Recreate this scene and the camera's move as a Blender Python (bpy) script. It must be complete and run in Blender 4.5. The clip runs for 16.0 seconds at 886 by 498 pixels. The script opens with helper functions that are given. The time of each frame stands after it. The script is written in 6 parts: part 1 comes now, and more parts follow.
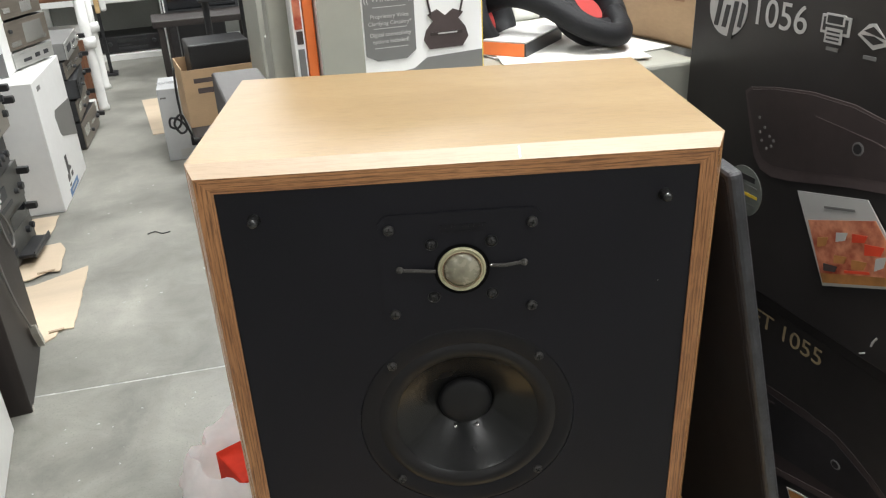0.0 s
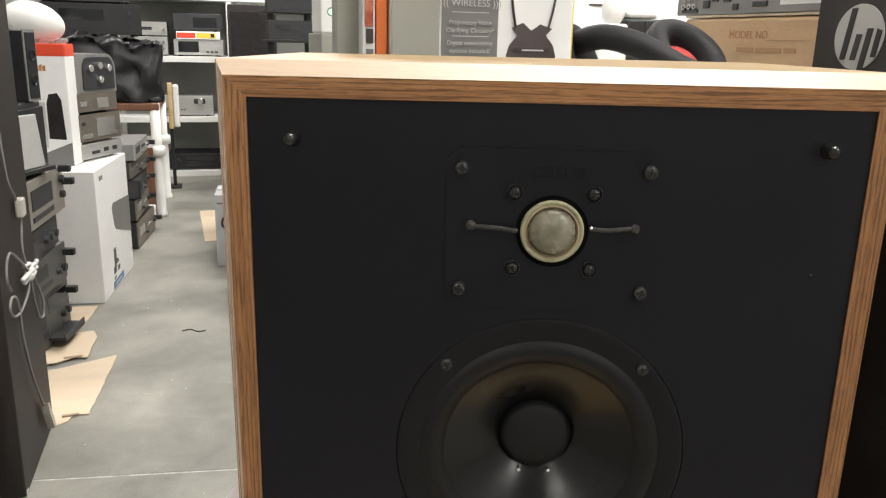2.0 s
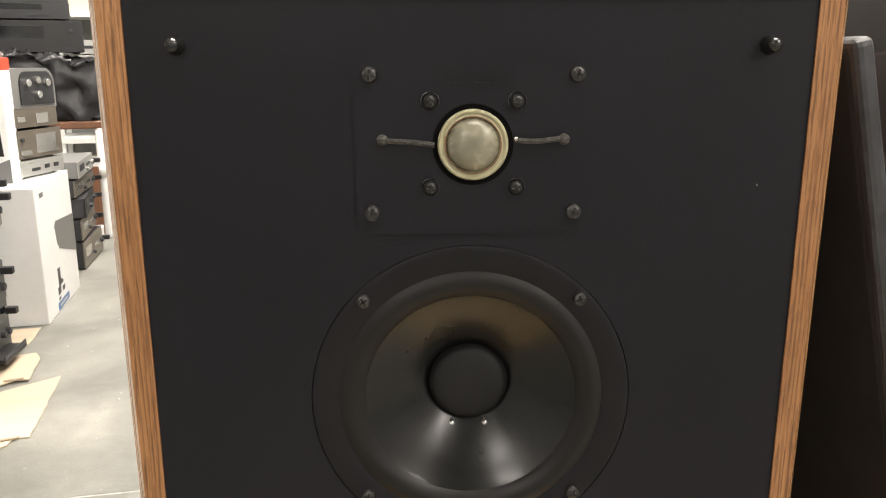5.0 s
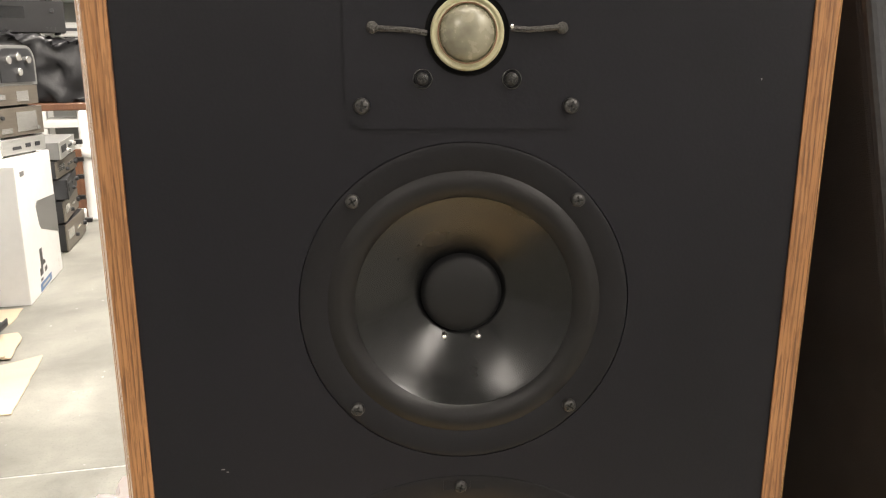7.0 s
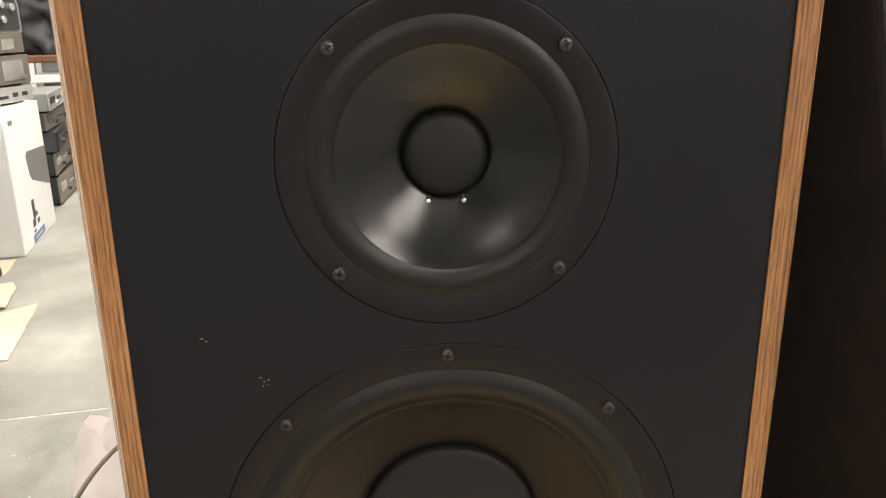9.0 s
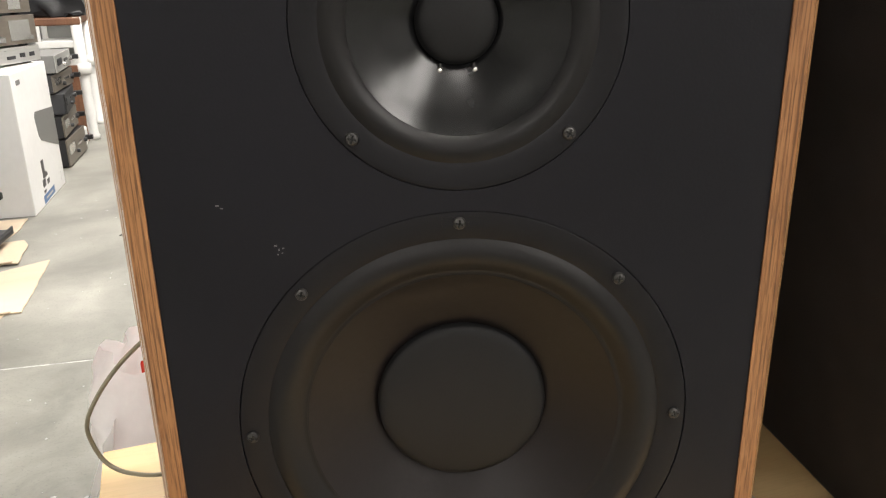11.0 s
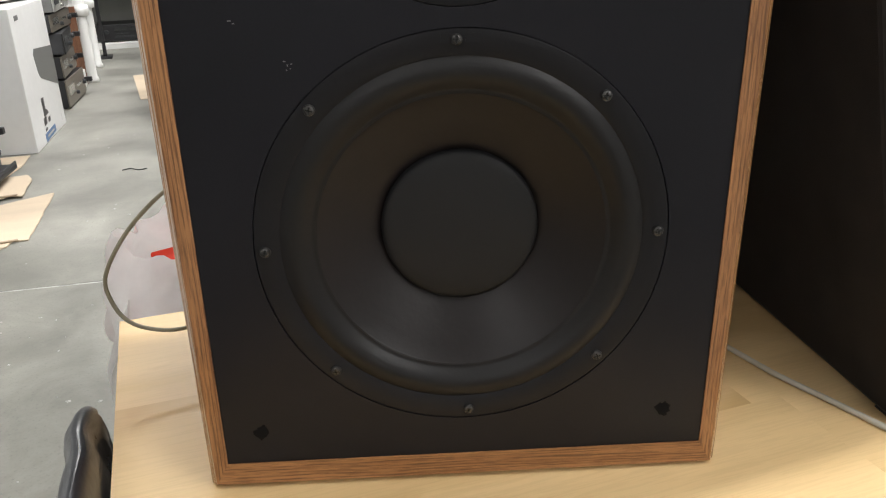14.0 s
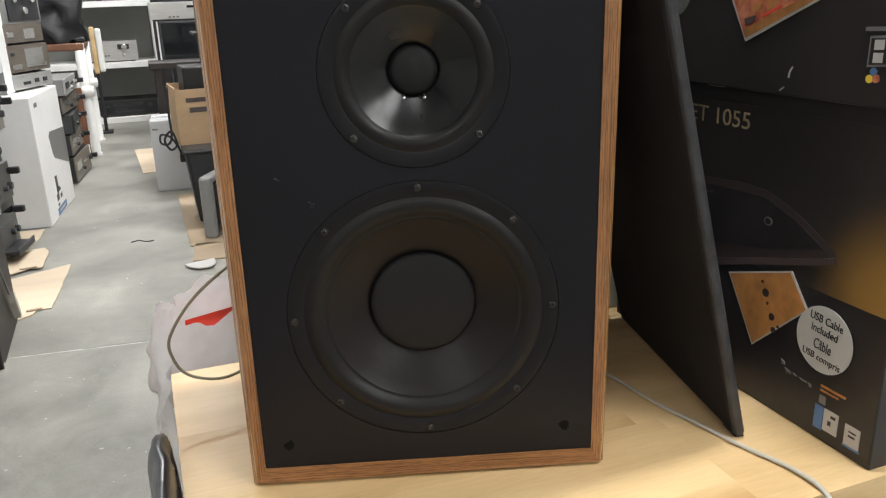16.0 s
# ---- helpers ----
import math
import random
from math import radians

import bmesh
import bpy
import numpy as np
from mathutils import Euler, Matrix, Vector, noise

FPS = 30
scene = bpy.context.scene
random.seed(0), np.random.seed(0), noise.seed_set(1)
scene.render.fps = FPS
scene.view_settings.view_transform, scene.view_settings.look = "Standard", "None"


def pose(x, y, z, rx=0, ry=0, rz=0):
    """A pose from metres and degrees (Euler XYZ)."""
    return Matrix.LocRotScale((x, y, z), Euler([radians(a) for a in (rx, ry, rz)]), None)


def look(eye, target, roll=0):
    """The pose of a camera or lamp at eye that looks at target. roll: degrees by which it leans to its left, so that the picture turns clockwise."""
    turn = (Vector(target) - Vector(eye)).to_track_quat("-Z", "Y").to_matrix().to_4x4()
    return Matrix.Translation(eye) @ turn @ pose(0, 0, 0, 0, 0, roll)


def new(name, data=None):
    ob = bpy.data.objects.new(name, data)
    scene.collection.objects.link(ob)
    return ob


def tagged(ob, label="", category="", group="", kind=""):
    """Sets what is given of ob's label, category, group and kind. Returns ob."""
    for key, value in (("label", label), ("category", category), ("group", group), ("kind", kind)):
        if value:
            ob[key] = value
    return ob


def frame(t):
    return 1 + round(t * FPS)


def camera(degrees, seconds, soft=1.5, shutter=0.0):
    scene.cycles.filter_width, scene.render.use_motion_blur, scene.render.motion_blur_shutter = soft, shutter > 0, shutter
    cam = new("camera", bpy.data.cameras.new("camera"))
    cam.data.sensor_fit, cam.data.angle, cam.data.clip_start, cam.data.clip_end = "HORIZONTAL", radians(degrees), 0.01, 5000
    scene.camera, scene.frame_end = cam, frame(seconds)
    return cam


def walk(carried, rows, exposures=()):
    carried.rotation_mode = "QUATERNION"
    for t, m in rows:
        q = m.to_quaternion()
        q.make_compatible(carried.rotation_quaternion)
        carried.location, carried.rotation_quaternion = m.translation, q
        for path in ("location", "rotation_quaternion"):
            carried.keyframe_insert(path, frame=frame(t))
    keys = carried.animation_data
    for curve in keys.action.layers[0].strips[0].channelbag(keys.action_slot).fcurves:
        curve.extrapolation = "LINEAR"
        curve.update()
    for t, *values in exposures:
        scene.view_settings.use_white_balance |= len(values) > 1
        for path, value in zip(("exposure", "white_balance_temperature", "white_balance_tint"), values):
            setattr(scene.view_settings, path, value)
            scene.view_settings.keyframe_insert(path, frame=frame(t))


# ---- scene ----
cam = camera(58.7, 16.0, soft=1.2)

PATH = [
    (0, (-0.03, -0.482, 1.159), (0.038, 1.314, 0.282), -2.9),
    (0.2, (-0.013, -0.525, 1.141), (-0.011, 1.289, 0.298), -2.5),
    (0.5, (-0.015, -0.536, 1.139), (0.035, 1.264, 0.27), -0.2),
    (0.8, (-0.0255, -0.513, 1.117), (0.0105, 1.297, 0.2665), 0.15),
    (1, (-0.038, -0.49, 1.09), (0.0, 1.328, 0.258), 0.3),
    (1.2, (-0.044, -0.4525, 1.0570), (-0.0105, 1.400, 0.3045), 1.05),
    (1.5, (-0.052, -0.416, 1.022), (-0.047, 1.476, 0.373), 1.3),
    (1.8, (-0.0575, -0.410, 1.0070), (-0.058, 1.5095, 0.445), 0.92),
    (2, (-0.05, -0.405, 1.003), (-0.081, 1.529, 0.494), 1.3),
    (2.5, (-0.025, -0.387, 0.989), (-0.034, 1.555, 0.514), 1.7),
    (3, (-0.023, -0.384, 0.981), (-0.013, 1.56, 0.509), 0.7),
    (3.5, (-0.016, -0.379, 0.968), (0.021, 1.565, 0.503), 0.7),
    (4, (-0.022, -0.376, 0.961), (0.022, 1.57, 0.499), 0.3),
    (6.5, (-0.028, -0.371, 0.912), (0.065, 1.571, 0.446), 0.0),
    (7, (-0.029, -0.369, 0.899), (0.07, 1.569, 0.416), 0.1),
    (7.5, (-0.027, -0.37, 0.885), (0.075, 1.562, 0.378), -0.1),
    (8, (-0.02, -0.365, 0.87), (0.09, 1.559, 0.335), -0.4),
    (8.5, (-0.021, -0.367, 0.86), (0.084, 1.551, 0.302), -0.6),
    (9, (-0.022, -0.366, 0.847), (0.081, 1.544, 0.262), -0.7),
    (9.5, (-0.019, -0.374, 0.836), (0.075, 1.528, 0.227), -0.8),
    (10, (-0.019, -0.379, 0.824), (0.071, 1.518, 0.196), -0.7),
    (12.5, (-0.042, -0.398, 0.753), (0.028, 1.473, 0.049), -1.9),
    (13, (-0.043, -0.403, 0.738), (0.028, 1.456, 0.004), -1.9),
    (13.5, (-0.038, -0.415, 0.733), (0.037, 1.438, -0.015), -1.6),
    (14, (-0.029, -0.441, 0.735), (0.047, 1.41, -0.02), -1.4),
    (14.5, (-0.027, -0.501, 0.767), (0.044, 1.353, 0.021), -1.5),
    (15, (-0.027, -0.553, 0.793), (0.076, 1.316, 0.091), -1.4),
    (15.5, (-0.036, -0.622, 0.819), (0.06, 1.264, 0.161), -1.8),
    (16, (-0.02, -0.673, 0.839), (0.094, 1.226, 0.223), -1.8),
]
EXPOSURE = [(0, 0.1, 6350, 8), (1, 0.1, 6500, 9), (2, 0.02, 6750, 10), (3.5, 0.27, 7000, 12), (4.2, 0.47, 7050, 12), (6.5, 0.86, 7200, 12), (7.5, 0.8, 7200, 12), (8.5, 0.73, 7200, 12), (10, 0.7, 7050, 12), (12.5, 0.35, 6550, 10), (14, 0.2, 6450, 10), (15, 0.15, 6400, 10), (16, 0.2, 6400, 10)]
walk(cam, [(t, look(eye, target, roll)) for t, eye, target, roll in PATH], EXPOSURE)

# ---- light and world ----
world = bpy.data.worlds.new("room_air")
world.use_nodes = True
world.node_tree.nodes["Background"].inputs[0].default_value = (0.9, 0.95, 1.0, 1)
world.node_tree.nodes["Background"].inputs[1].default_value = 0.05
scene.world = world

HT = 0.385                      # height of the low display platform
A = pose(0.018, -0.016, 0, 0, 0, 16.8)     # the aisle's frame: u across, v along
# unseen panels; first follows the shadows, others added for glints and fill light
LAMPS = [(0.52, 0.14, 58.0, 0.16), (0.55, 2.9, 50.0, 0.40), (0.10, 4.75, 66.0, 0.40), (0.12, -0.64, 7.5, 0.30), (1.35, -1.85, 6.5, 1.20), (-2.30, -2.85, 16.0, 0.60), (1.75, -3.05, 16.0, 0.50), (2.2, 1.6, 16.0, 0.40), (-1.9, 2.2, 26.0, 0.40)]   # across, along, watts, width
CEIL = 2.75


# ---- materials ----
def mat(name, col, rough=0.5, metal=0.0, var=0.12, scale=9.0, bump=0.08, bscale=90.0, stretch=(1, 1, 1), spec=0.5, col2=None, rvar=0.08):
    m = bpy.data.materials.new(name)
    m.use_nodes = True
    nt = m.node_tree
    n, l = nt.nodes, nt.links
    bsdf = n["Principled BSDF"]
    tc = n.new("ShaderNodeTexCoord")
    mp = n.new("ShaderNodeMapping")
    mp.inputs["Scale"].default_value = stretch
    l.new(tc.outputs["Object"], mp.inputs["Vector"])
    info = n.new("ShaderNodeObjectInfo")
    add = n.new("ShaderNodeVectorMath")
    add.operation = "MULTIPLY_ADD"
    add.inputs[1].default_value = (7, 7, 7)
    l.new(info.outputs["Random"], add.inputs[0])
    l.new(mp.outputs["Vector"], add.inputs[2])
    big = n.new("ShaderNodeTexNoise")
    big.inputs["Scale"].default_value = scale
    big.inputs["Detail"].default_value = 5
    l.new(add.outputs[0], big.inputs["Vector"])
    fine = n.new("ShaderNodeTexNoise")
    fine.inputs["Scale"].default_value = bscale
    fine.inputs["Detail"].default_value = 4
    l.new(add.outputs[0], fine.inputs["Vector"])
    ramp = n.new("ShaderNodeValToRGB")
    a = [max(0, c * (1 - var)) for c in col]
    b = [min(1, c * (1 + var)) for c in (col2 or col)]
    ramp.color_ramp.elements[0].position, ramp.color_ramp.elements[1].position = 0.32, 0.68
    ramp.color_ramp.elements[0].color, ramp.color_ramp.elements[1].color = (*a, 1), (*b, 1)
    mix = n.new("ShaderNodeMath")
    mix.operation = "MULTIPLY_ADD"
    mix.inputs[1].default_value = 0.3
    l.new(fine.outputs["Fac"], mix.inputs[0])
    sub = n.new("ShaderNodeMath")
    sub.operation = "MULTIPLY"
    sub.inputs[1].default_value = 0.7
    l.new(big.outputs["Fac"], sub.inputs[0])
    l.new(sub.outputs[0], mix.inputs[2])
    l.new(mix.outputs[0], ramp.inputs["Fac"])
    l.new(ramp.outputs["Color"], bsdf.inputs["Base Color"])
    rr = n.new("ShaderNodeMapRange")
    rr.inputs["To Min"].default_value = max(0.02, rough - rvar)
    rr.inputs["To Max"].default_value = min(1, rough + rvar)
    l.new(big.outputs["Fac"], rr.inputs["Value"])
    l.new(rr.outputs["Result"], bsdf.inputs["Roughness"])
    bsdf.inputs["Metallic"].default_value = metal
    bsdf.inputs["Specular IOR Level"].default_value = spec
    if bump > 0:
        bp = n.new("ShaderNodeBump")
        bp.inputs["Strength"].default_value = bump
        bp.inputs["Distance"].default_value = 0.002
        l.new(fine.outputs["Fac"], bp.inputs["Height"])
        l.new(bp.outputs["Normal"], bsdf.inputs["Normal"])
    return m


def wood(name, light, dark, axis, freq=1.0, streak=0.5, rough=0.28, pores=1.0, blotch=0.0, rings=0.0):
    """Straight-grained wood: long soft figure, growth lines and short dark pores along one axis."""
    m = bpy.data.materials.new(name)
    m.use_nodes = True
    nt = m.node_tree
    n, l = nt.nodes, nt.links
    bsdf = n["Principled BSDF"]
    tc = n.new("ShaderNodeTexCoord")
    info = n.new("ShaderNodeObjectInfo")
    off = n.new("ShaderNodeVectorMath")
    off.operation = "MULTIPLY_ADD"
    off.inputs[1].default_value = (3.1, 4.7, 5.3)
    l.new(info.outputs["Random"], off.inputs[0])
    l.new(tc.outputs["Object"], off.inputs[2])

    def layer(along, across, detail, rough_=0.55, dist=0.0):
        mp = n.new("ShaderNodeMapping")
        s = [across * freq] * 3
        s[axis] = along * freq
        mp.inputs["Scale"].default_value = s
        l.new(off.outputs[0], mp.inputs["Vector"])
        t = n.new("ShaderNodeTexNoise")
        t.inputs["Scale"].default_value = 1.0
        t.inputs["Detail"].default_value = detail
        t.inputs["Roughness"].default_value = rough_
        t.inputs["Distortion"].default_value = dist
        l.new(mp.outputs["Vector"], t.inputs["Vector"])
        return t.outputs["Fac"]

    figure, lines, pore = layer(2.5, 30, 3, 0.5, 0.6), layer(9, 480, 3), layer(75, 1500, 2, 0.5)
    ramp = n.new("ShaderNodeValToRGB")
    ramp.color_ramp.elements[0].position, ramp.color_ramp.elements[1].position = 0.34, 0.66
    ramp.color_ramp.elements[0].color, ramp.color_ramp.elements[1].color = (*dark, 1), (*light, 1)
    blend = n.new("ShaderNodeMix")
    blend.data_type = "FLOAT"
    blend.inputs["Factor"].default_value = streak
    l.new(figure, blend.inputs[2])
    l.new(lines, blend.inputs[3])
    l.new(blend.outputs[0], ramp.inputs["Fac"])
    pr = n.new("ShaderNodeMapRange")
    pr.inputs["From Min"].default_value, pr.inputs["From Max"].default_value = 0.505, 0.57
    pr.inputs["To Min"].default_value, pr.inputs["To Max"].default_value = 0.0, 0.82 * pores
    l.new(pore, pr.inputs["Value"])
    dk = n.new("ShaderNodeMix")
    dk.data_type = "RGBA"
    l.new(pr.outputs["Result"], dk.inputs["Factor"])
    l.new(ramp.outputs["Color"], dk.inputs[6])
    dk.inputs[7].default_value = (dark[0] * 0.34, dark[1] * 0.31, dark[2] * 0.31, 1)
    out = dk.outputs[2]
    if rings > 0:
        # thin broken growth rings a few millimetres apart
        rm = n.new("ShaderNodeMapping")
        sc = [1.0, 1.0, 1.0]
        sc[axis] = 0.05
        rm.inputs["Scale"].default_value = sc
        rm.inputs["Rotation"].default_value = (0.02, 0.03, 0.02)
        l.new(off.outputs[0], rm.inputs["Vector"])
        wv = n.new("ShaderNodeTexWave")
        wv.wave_type = "BANDS"
        wv.bands_direction = "Z" if axis == 0 else "X"
        wv.inputs["Scale"].default_value = 125
        wv.inputs["Distortion"].default_value = 7.0
        wv.inputs["Detail"].default_value = 3.0
        wv.inputs["Detail Scale"].default_value = 1.3
        l.new(rm.outputs["Vector"], wv.inputs["Vector"])
        ln = n.new("ShaderNodeMapRange")
        ln.inputs["From Min"].default_value, ln.inputs["From Max"].default_value = 0.46, 0.10
        l.new(wv.outputs["Fac"], ln.inputs["Value"])
        brk = n.new("ShaderNodeMapRange")
        brk.inputs["From Min"].default_value, brk.inputs["From Max"].default_value = 0.40, 0.56
        brk.inputs["To Min"].default_value, brk.inputs["To Max"].default_value = 0.15, rings
        l.new(layer(38, 420, 2), brk.inputs["Value"])
        rr2 = n.new("ShaderNodeMath")
        rr2.operation = "MULTIPLY"
        l.new(ln.outputs["Result"], rr2.inputs[0])
        l.new(brk.outputs["Result"], rr2.inputs[1])
        rx = n.new("ShaderNodeMix")
        rx.data_type = "RGBA"
        l.new(rr2.outputs[0], rx.inputs["Factor"])
        l.new(out, rx.inputs[6])
        rx.inputs[7].default_value = (dark[0] * 0.30, dark[1] * 0.27, dark[2] * 0.27, 1)
        out = rx.outputs[2]
    if blotch > 0:
        stain = layer(7, 13, 4, 0.6, 0.8)
        sr = n.new("ShaderNodeMapRange")
        sr.inputs["From Min"].default_value, sr.inputs["From Max"].default_value = 0.48, 0.68
        sr.inputs["To Max"].default_value = blotch
        l.new(stain, sr.inputs["Value"])
        sm = n.new("ShaderNodeMix")
        sm.data_type = "RGBA"
        l.new(sr.outputs["Result"], sm.inputs["Factor"])
        l.new(out, sm.inputs[6])
        sm.inputs[7].default_value = (dark[0] * 0.72, dark[1] * 0.62, dark[2] * 0.5, 1)
        out = sm.outputs[2]
    l.new(out, bsdf.inputs["Base Color"])
    rr = n.new("ShaderNodeMapRange")
    rr.inputs["To Min"].default_value, rr.inputs["To Max"].default_value = rough - 0.05, rough + 0.12
    l.new(lines, rr.inputs["Value"])
    l.new(rr.outputs["Result"], bsdf.inputs["Roughness"])
    bp = n.new("ShaderNodeBump")
    bp.inputs["Strength"].default_value = 0.12
    bp.inputs["Distance"].default_value = 0.001
    bp.invert = True
    l.new(pr.outputs["Result"], bp.inputs["Height"])
    l.new(bp.outputs["Normal"], bsdf.inputs["Normal"])
    return m


def concrete():
    m = bpy.data.materials.new("worn_concrete")
    m.use_nodes = True
    nt = m.node_tree
    n, l = nt.nodes, nt.links
    bsdf = n["Principled BSDF"]
    tc = n.new("ShaderNodeTexCoord")

    def nz(scale, detail, rough=0.6, dist=0.0):
        t = n.new("ShaderNodeTexNoise")
        t.inputs["Scale"].default_value, t.inputs["Detail"].default_value = scale, detail
        t.inputs["Roughness"].default_value, t.inputs["Distortion"].default_value = rough, dist
        l.new(tc.outputs["Object"], t.inputs["Vector"])
        return t.outputs["Fac"]

    cloud, mid, speck = nz(1.7, 3, 0.55, 0.8), nz(6, 8, 0.75, 0.5), nz(190, 3)
    ramp = n.new("ShaderNodeValToRGB")
    ramp.color_ramp.elements[0].position, ramp.color_ramp.elements[1].position = 0.3, 0.72
    ramp.color_ramp.elements[0].color, ramp.color_ramp.elements[1].color = (0.108, 0.106, 0.093, 1), (0.38, 0.374, 0.330, 1)
    s1 = n.new("ShaderNodeMath")
    s1.operation = "MULTIPLY_ADD"
    s1.inputs[1].default_value = 0.45
    l.new(mid, s1.inputs[0])
    s2 = n.new("ShaderNodeMath")
    s2.operation = "MULTIPLY"
    s2.inputs[1].default_value = 0.55
    l.new(cloud, s2.inputs[0])
    l.new(s2.outputs[0], s1.inputs[2])
    l.new(s1.outputs[0], ramp.inputs["Fac"])
    sp = n.new("ShaderNodeMapRange")
    sp.inputs["From Min"].default_value, sp.inputs["From Max"].default_value = 0.56, 0.72
    sp.inputs["To Max"].default_value = 0.5
    l.new(speck, sp.inputs["Value"])
    dk = n.new("ShaderNodeMix")
    dk.data_type = "RGBA"
    dk.inputs[7].default_value = (0.12, 0.12, 0.115, 1)
    l.new(sp.outputs["Result"], dk.inputs["Factor"])
    l.new(ramp.outputs["Color"], dk.inputs[6])
    l.new(dk.outputs[2], bsdf.inputs["Base Color"])
    rr = n.new("ShaderNodeMapRange")
    rr.inputs["To Min"].default_value, rr.inputs["To Max"].default_value = 0.28, 0.7
    l.new(mid, rr.inputs["Value"])
    l.new(rr.outputs["Result"], bsdf.inputs["Roughness"])
    bp = n.new("ShaderNodeBump")
    bp.inputs["Strength"].default_value, bp.inputs["Distance"].default_value = 0.15, 0.002
    l.new(mid, bp.inputs["Height"])
    l.new(bp.outputs["Normal"], bsdf.inputs["Normal"])
    return m


def glow(name, col, strength):
    m = bpy.data.materials.new(name)
    m.use_nodes = True
    b = m.node_tree.nodes["Principled BSDF"]
    b.inputs["Base Color"].default_value = (0.9, 0.9, 0.9, 1)
    b.inputs["Emission Color"].default_value = (*col, 1)
    b.inputs["Emission Strength"].default_value = strength
    return m


def film(name, col, clear, rough=0.35):
    """Thin plastic film: part see-through, part milky."""
    m = bpy.data.materials.new(name)
    m.use_nodes = True
    n, l = m.node_tree.nodes, m.node_tree.links
    n.remove(n["Principled BSDF"])
    gl = n.new("ShaderNodeBsdfPrincipled")
    gl.inputs["Base Color"].default_value = (*col, 1)
    gl.inputs["Roughness"].default_value = rough
    tl = n.new("ShaderNodeBsdfTranslucent")
    tl.inputs["Color"].default_value = (*col, 1)
    tr = n.new("ShaderNodeBsdfTransparent")
    m1, m2 = n.new("ShaderNodeMixShader"), n.new("ShaderNodeMixShader")
    m1.inputs[0].default_value = 0.45
    l.new(gl.outputs[0], m1.inputs[1])
    l.new(tl.outputs[0], m1.inputs[2])
    tc = n.new("ShaderNodeTexCoord")
    nz = n.new("ShaderNodeTexNoise")
    nz.inputs["Scale"].default_value = 22
    nz.inputs["Detail"].default_value = 4
    l.new(tc.outputs["Object"], nz.inputs["Vector"])
    rg = n.new("ShaderNodeMapRange")
    rg.inputs["To Min"].default_value, rg.inputs["To Max"].default_value = clear - 0.2, clear + 0.2
    l.new(nz.outputs["Fac"], rg.inputs["Value"])
    l.new(rg.outputs["Result"], m2.inputs[0])
    l.new(m1.outputs[0], m2.inputs[1])
    l.new(tr.outputs[0], m2.inputs[2])
    bp = n.new("ShaderNodeBump")
    bp.inputs["Strength"].default_value, bp.inputs["Distance"].default_value = 0.5, 0.01
    l.new(nz.outputs["Fac"], bp.inputs["Height"])
    l.new(bp.outputs["Normal"], gl.inputs["Normal"])
    l.new(m2.outputs[0], n["Material Output"].inputs["Surface"])
    return m


def glow_print():
    """Ink that fades from black to amber round one spot of the printed picture."""
    m = mat("amber_fading_ink", (0.025, 0.0222, 0.0215), 0.36, var=0.25, scale=6, bump=0)
    n, l = m.node_tree.nodes, m.node_tree.links
    bsdf = n["Principled BSDF"]
    base = bsdf.inputs["Base Color"].links[0].from_socket
    tc = n.new("ShaderNodeTexCoord")
    d = n.new("ShaderNodeVectorMath")
    d.operation = "DISTANCE"
    d.inputs[1].default_value = (0, -0.150, 0.165)
    l.new(tc.outputs["Object"], d.inputs[0])
    r = n.new("ShaderNodeMapRange")
    r.interpolation_type = "SMOOTHERSTEP"
    r.inputs["From Min"].default_value, r.inputs["From Max"].default_value = 0.01, 0.125
    r.inputs["To Min"].default_value, r.inputs["To Max"].default_value = 1.0, 0.0
    l.new(d.outputs["Value"], r.inputs["Value"])
    x = n.new("ShaderNodeMix")
    x.data_type = "RGBA"
    l.new(r.outputs["Result"], x.inputs["Factor"])
    l.new(base, x.inputs[6])
    x.inputs[7].default_value = (0.30, 0.17, 0.045, 1)
    l.new(x.outputs[2], bsdf.inputs["Base Color"])
    return m


